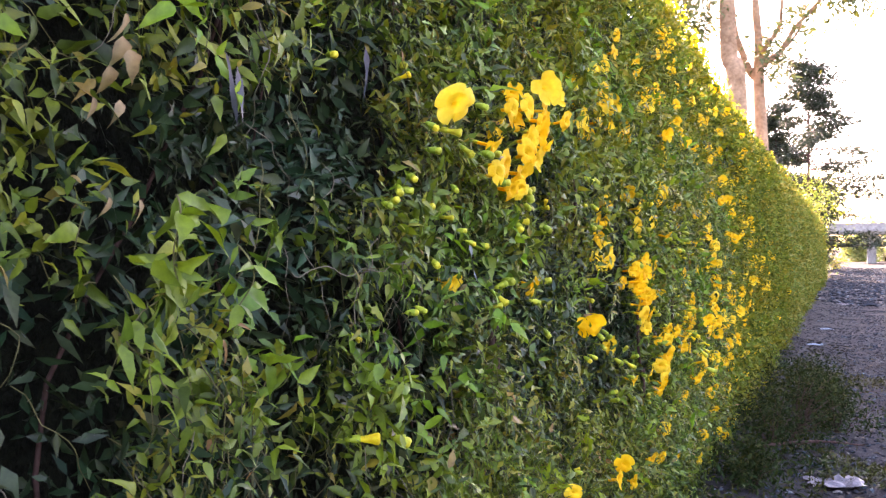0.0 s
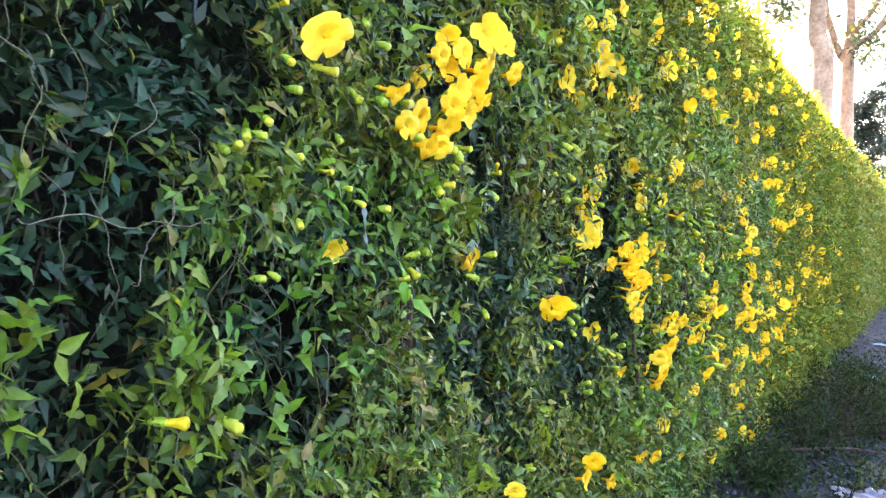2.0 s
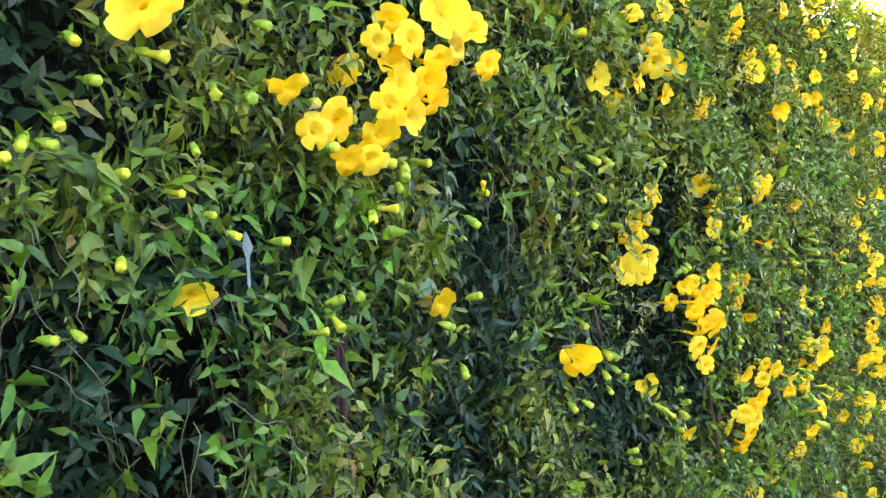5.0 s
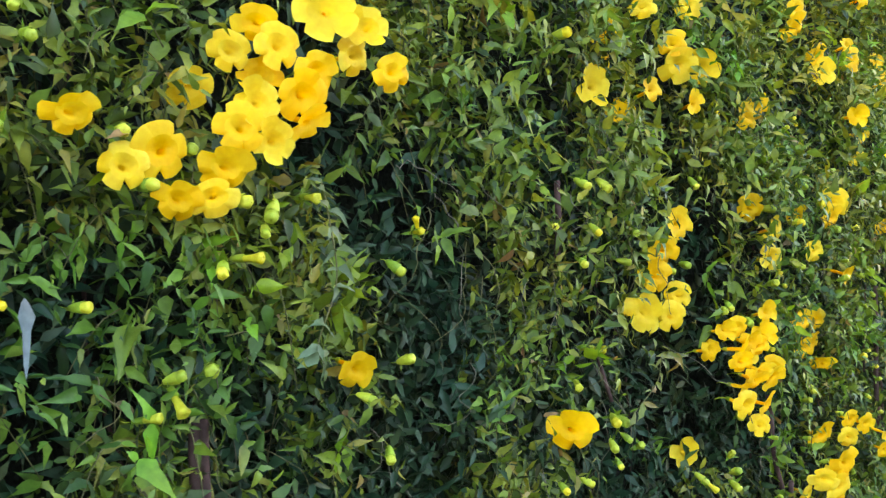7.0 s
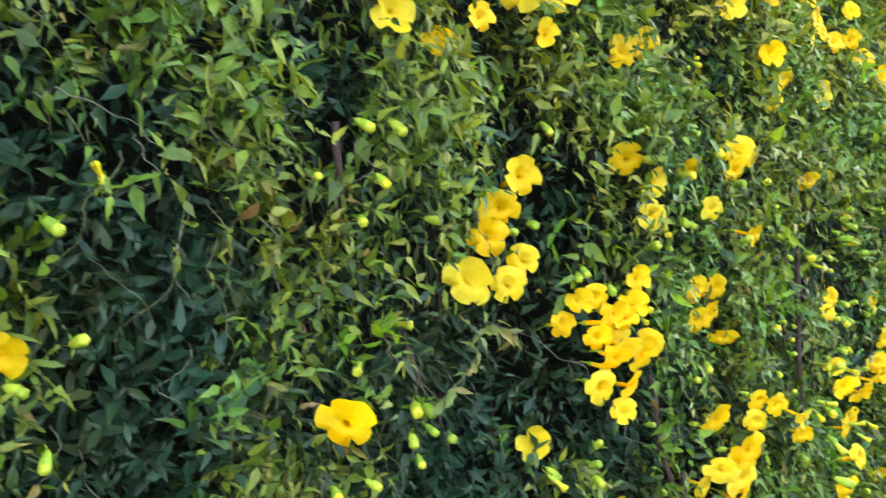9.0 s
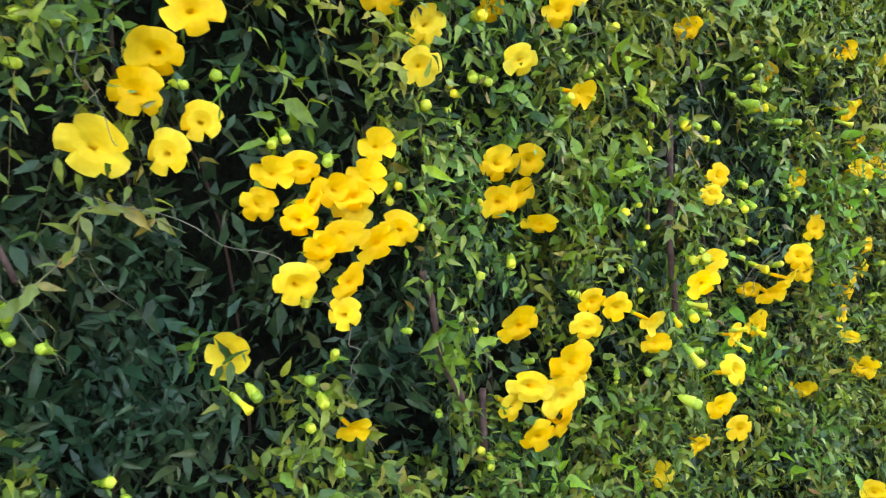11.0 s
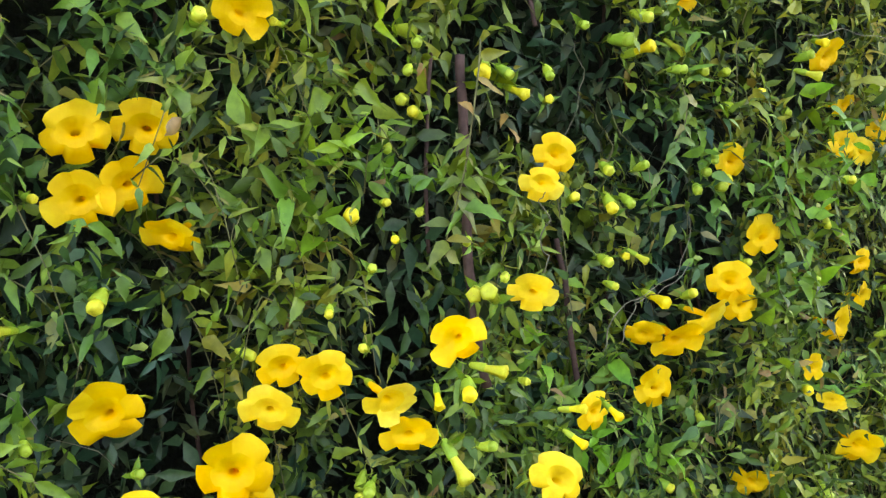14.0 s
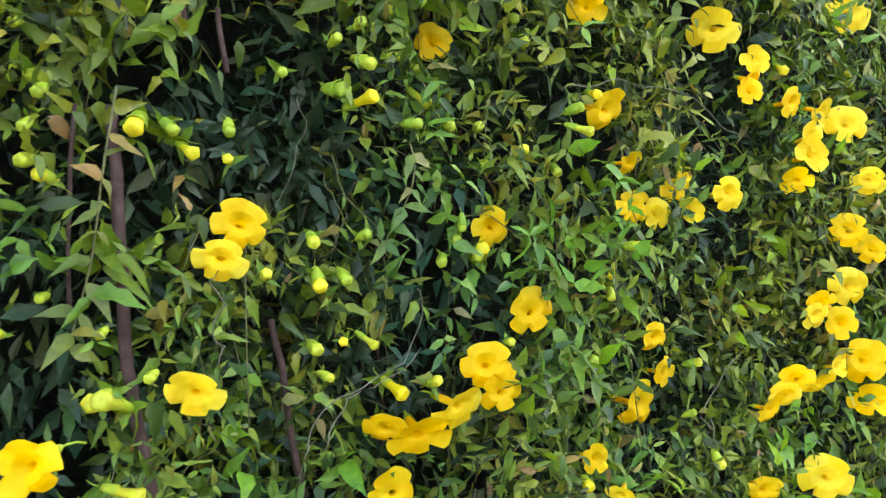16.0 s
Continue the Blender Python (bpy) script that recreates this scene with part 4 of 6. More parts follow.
cluster("yellow flowers facing the path in a heap", (-0.700, 5.417, 0.961), ("f", 0.000, 0.011, 0.160, 0.070), ("f", 0.000, 0.083, 0.119, 0.054), ("f", 0.000, 0.012, 0.051, 0.083), ("f", 0.000, -0.081, 0.030, 0.054), ("f", -0.000, -0.097, 0.010, 0.051), ("f", 0.000, -0.018, -0.013, 0.059), ("f", 0.000, 0.054, -0.092, 0.085), ("f", 0.000, -0.033, -0.092, 0.046), ("f", 0.000, 0.070, -0.172, 0.072))
cluster("chain of yellow flowers bent over leaves", (-0.700, 5.246, 0.842), ("f", 0.000, 0.006, 0.022, 0.063), ("f", 0.000, 0.078, 0.003, 0.052), ("f", 0.000, -0.021, -0.003, 0.056), ("f", -0.000, -0.063, -0.022, 0.055))
cluster("three yellow flowers one above another", (-0.743, 4.937, 0.915), ("f", 0.035, -0.030, 0.064, 0.059), ("s", -0.013, 0.039, -0.008, 0.053), ("f", -0.022, -0.009, -0.057, 0.082))
cluster("yellow flowers at knee height", (-0.708, 5.148, 0.830), ("f", 0.006, -0.331, -0.083, 0.049), ("f", 0.008, 0.010, -0.148, 0.061), ("f", 0.008, 0.190, -0.164, 0.085), ("f", 0.008, 0.346, 0.385, 0.060), ("b", -0.026, -0.120, 0.089, 0.023), ("b", -0.003, -0.095, -0.080, 0.029))
cluster("pair of yellow trumpet flowers beside green buds", (-0.658, 1.482, 1.518), ("f", 0.015, -0.008, 0.055, 0.078), ("t", -0.002, 0.029, 0.006, 0.034), ("t", -0.011, 0.116, -0.025, 0.032), ("b", 0.005, -0.084, 0.001, 0.020), ("b", -0.006, -0.052, -0.037, 0.020))
cluster("scattered small green-yellow buds in the leaves", (-0.703, 1.410, 1.279), ("b", -0.005, -0.082, 0.099, 0.020), ("b", -0.006, -0.054, 0.108, 0.020), ("b", -0.007, -0.036, 0.126, 0.020), ("b", -0.005, -0.005, 0.129, 0.021), ("b", 0.001, 0.002, 0.152, 0.020), ("b", -0.005, 0.086, 0.103, 0.020), ("t", 0.002, 0.164, 0.085, 0.023), ("b", 0.003, 0.002, -0.093, 0.020), ("b", 0.004, 0.036, -0.091, 0.020), ("b", 0.011, 0.080, -0.007, 0.022), ("t", 0.003, -0.151, -0.293, 0.040), ("b", 0.003, -0.040, -0.318, 0.028))
cluster("single yellow flower half hidden by leaves", (-0.679, 1.614, 1.230), ("d", 0.000, 0.000, 0.000, 0.056))
cluster("yellow flower opening beside round buds", (-0.700, 1.889, 1.204), ("t", -0.000, -0.020, -0.022, 0.036), ("b", 0.000, 0.020, 0.022, 0.026))
cluster("bright yellow flowers along the upper hedge", (-0.801, 3.353, 2.099), ("f", 0.004, -0.041, -0.041, 0.062), ("f", -0.004, 0.041, 0.041, 0.056))
cluster("ragged orange-yellow flowers on the upper hedge", (-0.829, 4.401, 2.320), ("f", 0.011, -0.140, -0.081, 0.070), ("f", -0.011, 0.140, 0.081, 0.065))
cluster("yellow flowers in the middle of the hedge", (-0.797, 4.391, 2.059), ("f", 0.000, 0.000, 0.000, 0.062))
cluster("scattered yellow flowers in a dense drift", (-0.790, 4.772, 1.944), ("f", -0.000, -0.180, 0.014, 0.065), ("f", 0.003, -0.091, -0.035, 0.071), ("f", 0.005, 0.056, -0.069, 0.073), ("f", 0.005, 0.375, -0.070, 0.084), ("f", 0.010, 0.399, -0.140, 0.078), ("f", -0.020, 0.034, 0.233, 0.068), ("f", -0.006, -0.158, 0.106, 0.055), ("f", 0.003, -0.436, -0.039, 0.052))
cluster("scattered yellow flowers on the far hedge", (-0.808, 5.603, 2.137), ("f", -0.029, -0.293, 0.242, 0.064), ("f", -0.016, -0.258, 0.146, 0.070), ("f", -0.001, -0.318, 0.033, 0.069), ("f", 0.009, -0.066, -0.042, 0.078), ("f", 0.005, 0.265, -0.012, 0.082), ("f", 0.019, 0.131, -0.197, 0.074), ("f", 0.024, 0.134, -0.268, 0.068), ("f", -0.010, 0.406, 0.098, 0.071))
cluster("yellow flowers near the sunlit hedge top", (-0.826, 6.224, 2.309), ("f", 0.003, 0.208, -0.038, 0.076), ("f", -0.010, 0.863, 0.057, 0.084), ("f", -0.014, 1.368, 0.163, 0.085), ("f", -0.014, 0.639, 0.199, 0.081), ("f", 0.034, 0.082, -0.331, 0.075), ("f", 0.001, -0.382, -0.023, 0.070), ("f", -0.007, -1.237, 0.040, 0.065), ("f", 0.007, -1.541, -0.067, 0.056))
cluster("glowing yellow flowers part way along the hedge", (-0.736, 5.769, 1.607), ("f", -0.038, 0.521, 0.166, 0.085), ("f", 0.001, 0.238, 0.013, 0.085), ("d", -0.005, -0.087, 0.036, 0.085), ("d", 0.010, -0.215, -0.047, 0.085), ("f", -0.005, 0.564, 0.035, 0.085), ("f", 0.011, 0.599, -0.064, 0.085), ("f", 0.007, -0.652, -0.020, 0.071), ("f", 0.019, -0.968, -0.120, 0.057))
cluster("yellow flowers scattered along the hedge", (-0.706, 6.587, 1.347), ("f", -0.002, -0.074, 0.031, 0.083), ("f", 0.006, -0.314, -0.092, 0.085), ("f", -0.005, 0.388, 0.062, 0.085))
cluster("broad band of massed yellow flowers", (-0.703, 6.003, 0.887), ("f", 0.003, -0.035, 0.174, 0.085), ("f", -0.012, 0.287, 0.097, 0.085), ("f", 0.003, -0.245, -0.007, 0.085), ("f", 0.003, -0.014, -0.083, 0.085), ("f", 0.003, -0.274, -0.112, 0.085), ("f", 0.002, 0.282, -0.069, 0.085))
cluster("massed yellow flowers lower in the band", (-0.702, 6.854, 0.637), ("f", 0.002, -0.382, 0.308, 0.085), ("f", 0.002, -0.082, 0.207, 0.085), ("f", 0.002, 0.246, 0.095, 0.085), ("f", 0.002, -0.078, -0.029, 0.085), ("f", 0.002, 0.506, -0.039, 0.085), ("f", -0.001, 0.061, -0.115, 0.085), ("f", 0.002, -0.271, 0.023, 0.085), ("f", 0.002, 0.672, 0.220, 0.080), ("f", -0.007, 0.372, -0.319, 0.085), ("f", -0.006, -0.200, -0.275, 0.078), ("f", 0.001, -0.844, -0.076, 0.085))
cluster("yellow flowers with round open faces", (-0.706, 4.960, 0.670), ("t", -0.015, -0.516, 0.291, 0.040), ("f", 0.006, -0.075, -0.018, 0.085), ("f", 0.006, 0.352, -0.079, 0.085), ("f", 0.002, 0.240, -0.193, 0.072))
cluster("low yellow flowers among weeds", (-0.708, 5.300, 0.260), ("f", -0.000, 0.120, 0.085, 0.064), ("f", 0.015, 0.224, -0.076, 0.085), ("f", -0.009, 0.600, -0.165, 0.085), ("f", -0.008, 0.824, -0.123, 0.085), ("f", -0.003, -0.317, 0.017, 0.070), ("f", 0.005, -1.452, 0.261, 0.071))
cluster("low single yellow flower facing the path", (-0.692, 2.891, 0.532), ("f", 0.013, 0.078, 0.032, 0.072), ("f", 0.009, 0.029, -0.005, 0.067), ("f", -0.014, 0.348, -0.095, 0.058), ("f", -0.008, -0.455, 0.069, 0.055))
cluster("low yellow flowers in weeds", (-0.710, 4.556, 0.292), ("f", 0.005, -0.987, 0.160, 0.058), ("f", 0.004, -0.786, 0.124, 0.052), ("f", 0.001, -0.375, 0.038, 0.057), ("f", -0.004, 0.295, -0.112, 0.066), ("f", -0.007, 1.852, -0.210, 0.085))
cluster("far yellow flowers in a low drift", (-0.707, 6.446, 0.404), ("f", -0.013, 1.064, -0.405, 0.072), ("f", 0.003, 0.794, 0.075, 0.085), ("f", 0.002, -0.100, 0.074, 0.076), ("f", 0.002, -1.008, 0.068, 0.066), ("f", 0.006, -0.750, 0.188, 0.085))
cluster("far yellow flowers on the hedge face", (-0.702, 10.114, 0.765), ("f", -0.004, -0.376, -0.350, 0.085), ("f", -0.009, 0.051, -0.507, 0.085), ("f", 0.002, -0.847, -0.035, 0.085), ("f", 0.002, -1.168, 0.116, 0.085), ("f", 0.002, -1.468, 0.257, 0.082), ("f", -0.002, 1.305, -0.294, 0.085), ("f", 0.002, 2.987, -0.066, 0.085), ("f", 0.002, 0.536, 0.448, 0.085), ("f", 0.002, -1.021, 0.432, 0.075))
cluster("far yellow flowers in the hedge middle", (-0.732, 7.546, 1.548), ("f", 0.012, -0.120, -0.048, 0.085), ("f", 0.015, 0.442, -0.080, 0.085), ("f", -0.050, 0.939, 0.282, 0.085), ("f", 0.023, -1.260, -0.154, 0.083))
cluster("few green-yellow buds on thin stalks in the creeper", (-0.698, 1.593, 1.421), ("b", 0.000, 0.000, 0.000, 0.016))
cluster("few green-yellow buds on thin stalks in the creeper", (-0.690, 1.637, 1.326), ("b", -0.001, -0.020, 0.013, 0.016), ("b", 0.001, 0.020, -0.013, 0.017))
cluster("few green-yellow buds on thin stalks in the creeper", (-0.707, 2.219, 1.354), ("b", 0.000, 0.000, 0.000, 0.024))
cluster("pale yellow trumpet buds and small green buds among leaves", (-0.708, 2.722, 1.062), ("t", -0.005, -0.059, 0.080, 0.032), ("b", 0.005, 0.059, -0.080, 0.021))
cluster("sprays of small round green-yellow buds among leaves", (-0.732, 2.762, 1.361), ("b", 0.018, -0.168, 0.073, 0.019), ("b", 0.016, 0.087, 0.071, 0.022), ("b", -0.002, 0.082, 0.013, 0.022), ("b", -0.033, -0.001, -0.157, 0.022))
cluster("few green-yellow buds on thin stalks in the creeper", (-0.700, 2.926, 0.805), ("b", -0.000, -0.010, 0.015, 0.023), ("b", 0.000, 0.010, -0.015, 0.023))
cluster("sprays of small round green-yellow buds among leaves", (-0.717, 3.310, 0.809), ("b", 0.001, 0.167, -0.009, 0.017), ("b", 0.004, -0.059, 0.055, 0.026), ("b", -0.008, -0.026, -0.065, 0.027), ("b", 0.003, -0.083, 0.019, 0.026))
cluster("few green-yellow buds on thin stalks in the creeper", (-0.696, 3.312, 0.933), ("b", -0.000, 0.092, 0.026, 0.016), ("b", 0.000, -0.092, -0.026, 0.026))
cluster("few green-yellow buds on thin stalks in the creeper", (-0.736, 3.481, 1.330), ("b", 0.000, 0.000, 0.000, 0.028))
cluster("few green-yellow buds on thin stalks in the creeper", (-0.758, 3.462, 1.549), ("b", -0.005, -0.017, 0.032, 0.028), ("b", 0.005, 0.017, -0.032, 0.028))
cluster("few green-yellow buds on thin stalks in the creeper", (-0.688, 3.667, 0.868), ("b", 0.000, 0.000, 0.000, 0.018))
cluster("sprays of small round green-yellow buds among leaves", (-0.692, 3.617, 1.002), ("b", -0.042, -0.027, 0.161, 0.018), ("b", 0.022, -0.056, -0.081, 0.017), ("b", 0.025, -0.096, -0.054, 0.017), ("b", -0.006, 0.179, -0.026, 0.019))
cluster("sprays of small round green-yellow buds among leaves", (-0.719, 3.661, 1.370), ("b", 0.016, 0.128, 0.051, 0.016), ("b", -0.009, -0.138, -0.047, 0.017), ("b", -0.009, -0.138, -0.111, 0.019), ("b", 0.002, 0.147, 0.107, 0.031))
cluster("few green-yellow buds on thin stalks in the creeper", (-0.712, 3.736, 1.587), ("b", -0.009, 0.051, 0.047, 0.031), ("b", 0.009, -0.051, -0.047, 0.030))
cluster("sprays of small round green-yellow buds among leaves", (-0.624, 4.031, 0.854), ("b", -0.029, 0.110, 0.045, 0.018), ("b", 0.012, 0.027, -0.014, 0.021), ("b", 0.017, -0.136, -0.031, 0.019))
cluster("sprays of small round green-yellow buds among leaves", (-0.664, 3.980, 1.056), ("b", -0.035, -0.003, 0.081, 0.017), ("b", -0.013, -0.003, 0.037, 0.017), ("b", -0.030, 0.041, 0.067, 0.018), ("b", -0.000, 0.089, 0.028, 0.018), ("b", 0.012, -0.047, 0.008, 0.017), ("b", 0.003, -0.099, -0.038, 0.016), ("b", 0.024, -0.068, -0.080, 0.016), ("b", 0.018, 0.131, -0.019, 0.018), ("t", 0.053, 0.010, -0.151, 0.027), ("b", -0.031, -0.051, 0.067, 0.032))
cluster("sprays of small round green-yellow buds among leaves", (-0.704, 3.960, 1.336), ("b", -0.006, -0.080, 0.075, 0.017), ("b", -0.004, -0.111, 0.056, 0.016), ("t", 0.002, -0.108, 0.011, 0.022), ("b", -0.003, -0.006, 0.090, 0.017), ("b", -0.009, 0.017, 0.116, 0.017), ("b", 0.005, 0.056, -0.040, 0.018), ("b", 0.005, -0.029, -0.131, 0.017), ("b", 0.003, 0.024, -0.134, 0.017), ("b", 0.002, 0.072, -0.005, 0.021), ("b", 0.005, 0.164, -0.038, 0.034))
cluster("pale yellow trumpet buds and small green buds among leaves", (-0.636, 4.301, 0.768), ("t", 0.041, -0.118, 0.100, 0.027), ("t", 0.053, -0.069, 0.086, 0.026), ("b", -0.088, 0.149, -0.098, 0.026), ("b", -0.069, 0.173, -0.152, 0.026), ("t", 0.063, -0.135, 0.065, 0.025))
cluster("sprays of small round green-yellow buds among leaves", (-0.697, 4.308, 1.081), ("b", 0.007, -0.051, 0.047, 0.019), ("b", -0.010, 0.029, -0.084, 0.020), ("b", 0.005, 0.011, 0.083, 0.024), ("b", -0.002, 0.011, -0.046, 0.024))
cluster("sprays of small round green-yellow buds among leaves", (-0.715, 4.400, 1.395), ("t", -0.034, 0.068, 0.063, 0.029), ("b", 0.004, -0.029, 0.012, 0.020), ("b", -0.001, 0.009, 0.036, 0.020), ("b", -0.003, -0.002, 0.074, 0.020), ("b", 0.009, -0.104, -0.032, 0.020), ("b", 0.009, 0.076, -0.089, 0.021), ("b", 0.004, 0.013, -0.014, 0.024), ("b", 0.011, -0.031, -0.050, 0.036))
cluster("few green-yellow buds on thin stalks in the creeper", (-0.735, 4.642, 0.767), ("b", -0.034, -0.105, -0.012, 0.023), ("b", 0.034, 0.105, 0.012, 0.028))
cluster("few green-yellow buds on thin stalks in the creeper", (-0.702, 4.626, 0.966), ("b", -0.010, -0.131, 0.002, 0.022), ("b", 0.010, 0.131, -0.002, 0.023))
cluster("sprays of small round green-yellow buds among leaves", (-0.724, 4.663, 1.332), ("b", -0.055, -0.144, 0.058, 0.022), ("b", -0.025, 0.014, 0.133, 0.023), ("b", -0.004, -0.070, -0.026, 0.022), ("b", 0.001, 0.004, -0.059, 0.023), ("b", 0.006, 0.059, -0.089, 0.023), ("b", -0.006, -0.057, -0.080, 0.022), ("b", 0.031, 0.080, -0.001, 0.023), ("t", 0.036, 0.112, 0.020, 0.031), ("t", 0.034, 0.096, -0.033, 0.031), ("b", -0.002, -0.120, -0.025, 0.025), ("b", -0.017, 0.026, 0.101, 0.027))
cluster("few green-yellow buds on thin stalks in the creeper", (-0.705, 4.801, 0.585), ("b", 0.000, 0.000, 0.000, 0.029))
cluster("few green-yellow buds on thin stalks in the creeper", (-0.700, 4.950, 0.652), ("b", 0.000, 0.000, 0.000, 0.025))
cluster("few green-yellow buds on thin stalks in the creeper", (-0.701, 4.859, 1.126), ("b", 0.000, 0.000, 0.000, 0.024))
cluster("few green-yellow buds on thin stalks in the creeper", (-0.747, 4.942, 1.670), ("b", 0.000, 0.000, 0.000, 0.036))

cluster("small yellow flower at the edge of a dark gap", (-0.680, 0.500, 1.205), ("f", 0.0, 0.0, 0.0, 0.07))
cluster("scattered yellow flowers seen along the hedge", (-0.720, 4.110, 0.560), ("f", 0.0, -0.04, -0.01, 0.055), ("f", 0.0, 0.05, 0.94, 0.06), ("f", 0.0, 1.75, 0.42, 0.07))

# far flowers along the hedge
far_rng = random.Random(21)
for i in range(88):
    y = 6.2 + 19 * far_rng.random() ** 1.4
    z = far_rng.choice((far_rng.uniform(0.4, 1.3), far_rng.uniform(0.7, 2.4)))
    x = float(hedge_face([y], [z])[0]) + 0.03
    cluster("yellow flowers along the far hedge", (x, y, z), *[("f", far_rng.uniform(-0.015, 0.025), far_rng.gauss(0, 0.22), far_rng.gauss(0, 0.13), far_rng.uniform(0.065, 0.09)) for _ in range(far_rng.randint(3, 5))])
for i in range(18):
    y, z = far_rng.uniform(4.4, 12.0), far_rng.uniform(1.75, 2.6)
    x = float(hedge_face([y], [z])[0]) + 0.03
    cluster("yellow flowers high on the hedge below its sunlit rim", (x, y, z), *[("f", far_rng.uniform(-0.015, 0.025), far_rng.gauss(0, 0.16), far_rng.gauss(0, 0.1), far_rng.uniform(0.065, 0.09)) for _ in range(far_rng.randint(3, 5))])
twig_lines = []
# Leaves in the hollows and behind the face, darkened by colour for the shade.
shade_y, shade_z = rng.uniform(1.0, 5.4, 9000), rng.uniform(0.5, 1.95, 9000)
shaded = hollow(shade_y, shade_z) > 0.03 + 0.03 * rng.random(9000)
leaves_part("shaded_foliage", shade_leaf_mat, "glossy leaves deep in the hollows, shade put into their colour", 0, 1, 0, 1, 1, (-0.2, -0.03), -2, 0.04, (3, 6), spots=(shade_y[shaded], shade_z[shaded]), wild=0.7, plain=True)
leaves_part("inner_foliage", shade_leaf_mat, "inner leaves with shade put into their dark colour", -0.6, 8.5, -0.1, 2.45, 500, (-0.25, -0.05), -3, 0.044, (2, 5), plain="kite")
# Takes the paler leaf to stand for sun coming through the thin top.
leaves_part("upper_foliage", far_mat, "thin upper leaves, sun from behind put into their pale colour", -0.6, 30, 2.2, 2.85, 170, (-0.34, -0.06), -2, 0.06, (2, 5), plain="kite")
twig_lines += leaves_part("foliage", leaf_mat, "pointed green leaves in pairs", 0.35, 5.4, 0.5, 1.95, 1180, (-0.12, 0.035), -0.2, 0.035, (3, 6), wild=0.55)
for y0, y1, z0, z1 in ((-0.6, 0.35, 0.5, 1.95), (5.4, 6.2, 0.5, 1.95), (-0.6, 6.2, 0.0, 0.5), (-0.6, 6.2, 1.95, 2.85)):
    # Above 1.95 m the lighter leaf carries the extra sky light in its colour.
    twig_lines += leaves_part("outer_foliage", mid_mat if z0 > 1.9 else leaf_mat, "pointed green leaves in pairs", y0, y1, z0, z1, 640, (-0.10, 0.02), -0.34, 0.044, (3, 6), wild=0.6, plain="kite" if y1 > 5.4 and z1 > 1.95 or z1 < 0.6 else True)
leaves_part("high_foliage", skylit_leaf_mat, "leaves high on the hedge, lightened by colour for the sky light", 2.4, 5.4, 1.5, 2.0, 300, (0.0, 0.05), -0.25, 0.042, (3, 6), wild=0.55)
twig_lines += leaves_part("young_foliage", young_mat, "bright young leaves", 0.2, 6.2, 0.4, 2.4, 50, (-0.02, 0.04), 0.05, 0.047, (2, 5))
twig_lines += leaves_part("tip_foliage", leaf_mat, "fine narrow leaves on shoot tips", 0.2, 6.0, 0.45, 2.0, 210, (0.0, 0.05), -0.12, 0.023, (4, 7), shape={"slim": 0.7}, plain=True)
# Leaf colour pales in steps along the hedge to stand for haze.
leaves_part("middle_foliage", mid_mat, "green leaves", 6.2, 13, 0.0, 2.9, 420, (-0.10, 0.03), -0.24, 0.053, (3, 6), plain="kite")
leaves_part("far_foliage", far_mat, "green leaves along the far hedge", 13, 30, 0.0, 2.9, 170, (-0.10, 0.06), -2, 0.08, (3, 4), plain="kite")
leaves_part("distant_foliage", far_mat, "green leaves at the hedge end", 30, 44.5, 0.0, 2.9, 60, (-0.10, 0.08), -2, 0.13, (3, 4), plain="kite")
leaves_part("back_foliage", leaf_mat, "green leaves", -5, -0.6, 0.0, 2.9, 100, (-0.10, 0.03), -2, 0.07, (3, 4), plain="kite")
clumps = [(0.78, 1.33), (0.90, 1.29), (0.88, 1.24), (1.00, 1.19), (0.98, 1.13), (1.33, 1.11), (1.38, 1.02), (1.22, 1.00), (1.30, 1.11), (1.33, 1.03), (1.59, 1.04), (2.13, 1.33), (1.71, 1.37), (1.89, 1.39), (2.24, 1.35), (3.20, 1.34), (3.52, 0.93), (3.84, 1.14), (3.91, 1.23), (3.84, 0.75), (3.55, 0.88), (4.05, 1.17), (4.12, 1.37), (4.73, 1.17), (4.67, 0.96), (4.84, 1.22)]
spot_y = np.array([y + rng.normal(0, 0.045) for y, z in clumps for _ in range(5)])
spot_z = np.array([z + rng.normal(0, 0.045) for y, z in clumps for _ in range(5)])
twig_lines += leaves_part("shoot_foliage", fresh_mat, "clumps of bright fresh shoots", 0, 1, 0, 1, 1, (0.0, 0.05), -2, 0.044, (2, 4), spots=(spot_y, spot_z))


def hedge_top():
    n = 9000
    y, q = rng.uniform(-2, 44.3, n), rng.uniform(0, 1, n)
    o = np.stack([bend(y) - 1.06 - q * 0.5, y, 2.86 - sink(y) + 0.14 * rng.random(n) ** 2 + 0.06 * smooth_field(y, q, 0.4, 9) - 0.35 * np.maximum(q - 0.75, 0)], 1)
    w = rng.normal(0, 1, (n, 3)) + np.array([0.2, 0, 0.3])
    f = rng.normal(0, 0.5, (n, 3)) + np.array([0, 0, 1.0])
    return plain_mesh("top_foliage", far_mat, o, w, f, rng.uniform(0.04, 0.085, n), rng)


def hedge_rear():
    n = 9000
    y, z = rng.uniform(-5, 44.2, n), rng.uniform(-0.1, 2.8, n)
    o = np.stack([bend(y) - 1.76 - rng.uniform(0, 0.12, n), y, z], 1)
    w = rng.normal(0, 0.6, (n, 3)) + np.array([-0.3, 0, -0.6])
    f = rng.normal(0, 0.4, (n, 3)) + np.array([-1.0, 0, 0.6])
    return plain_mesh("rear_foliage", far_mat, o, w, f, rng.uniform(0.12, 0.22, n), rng)


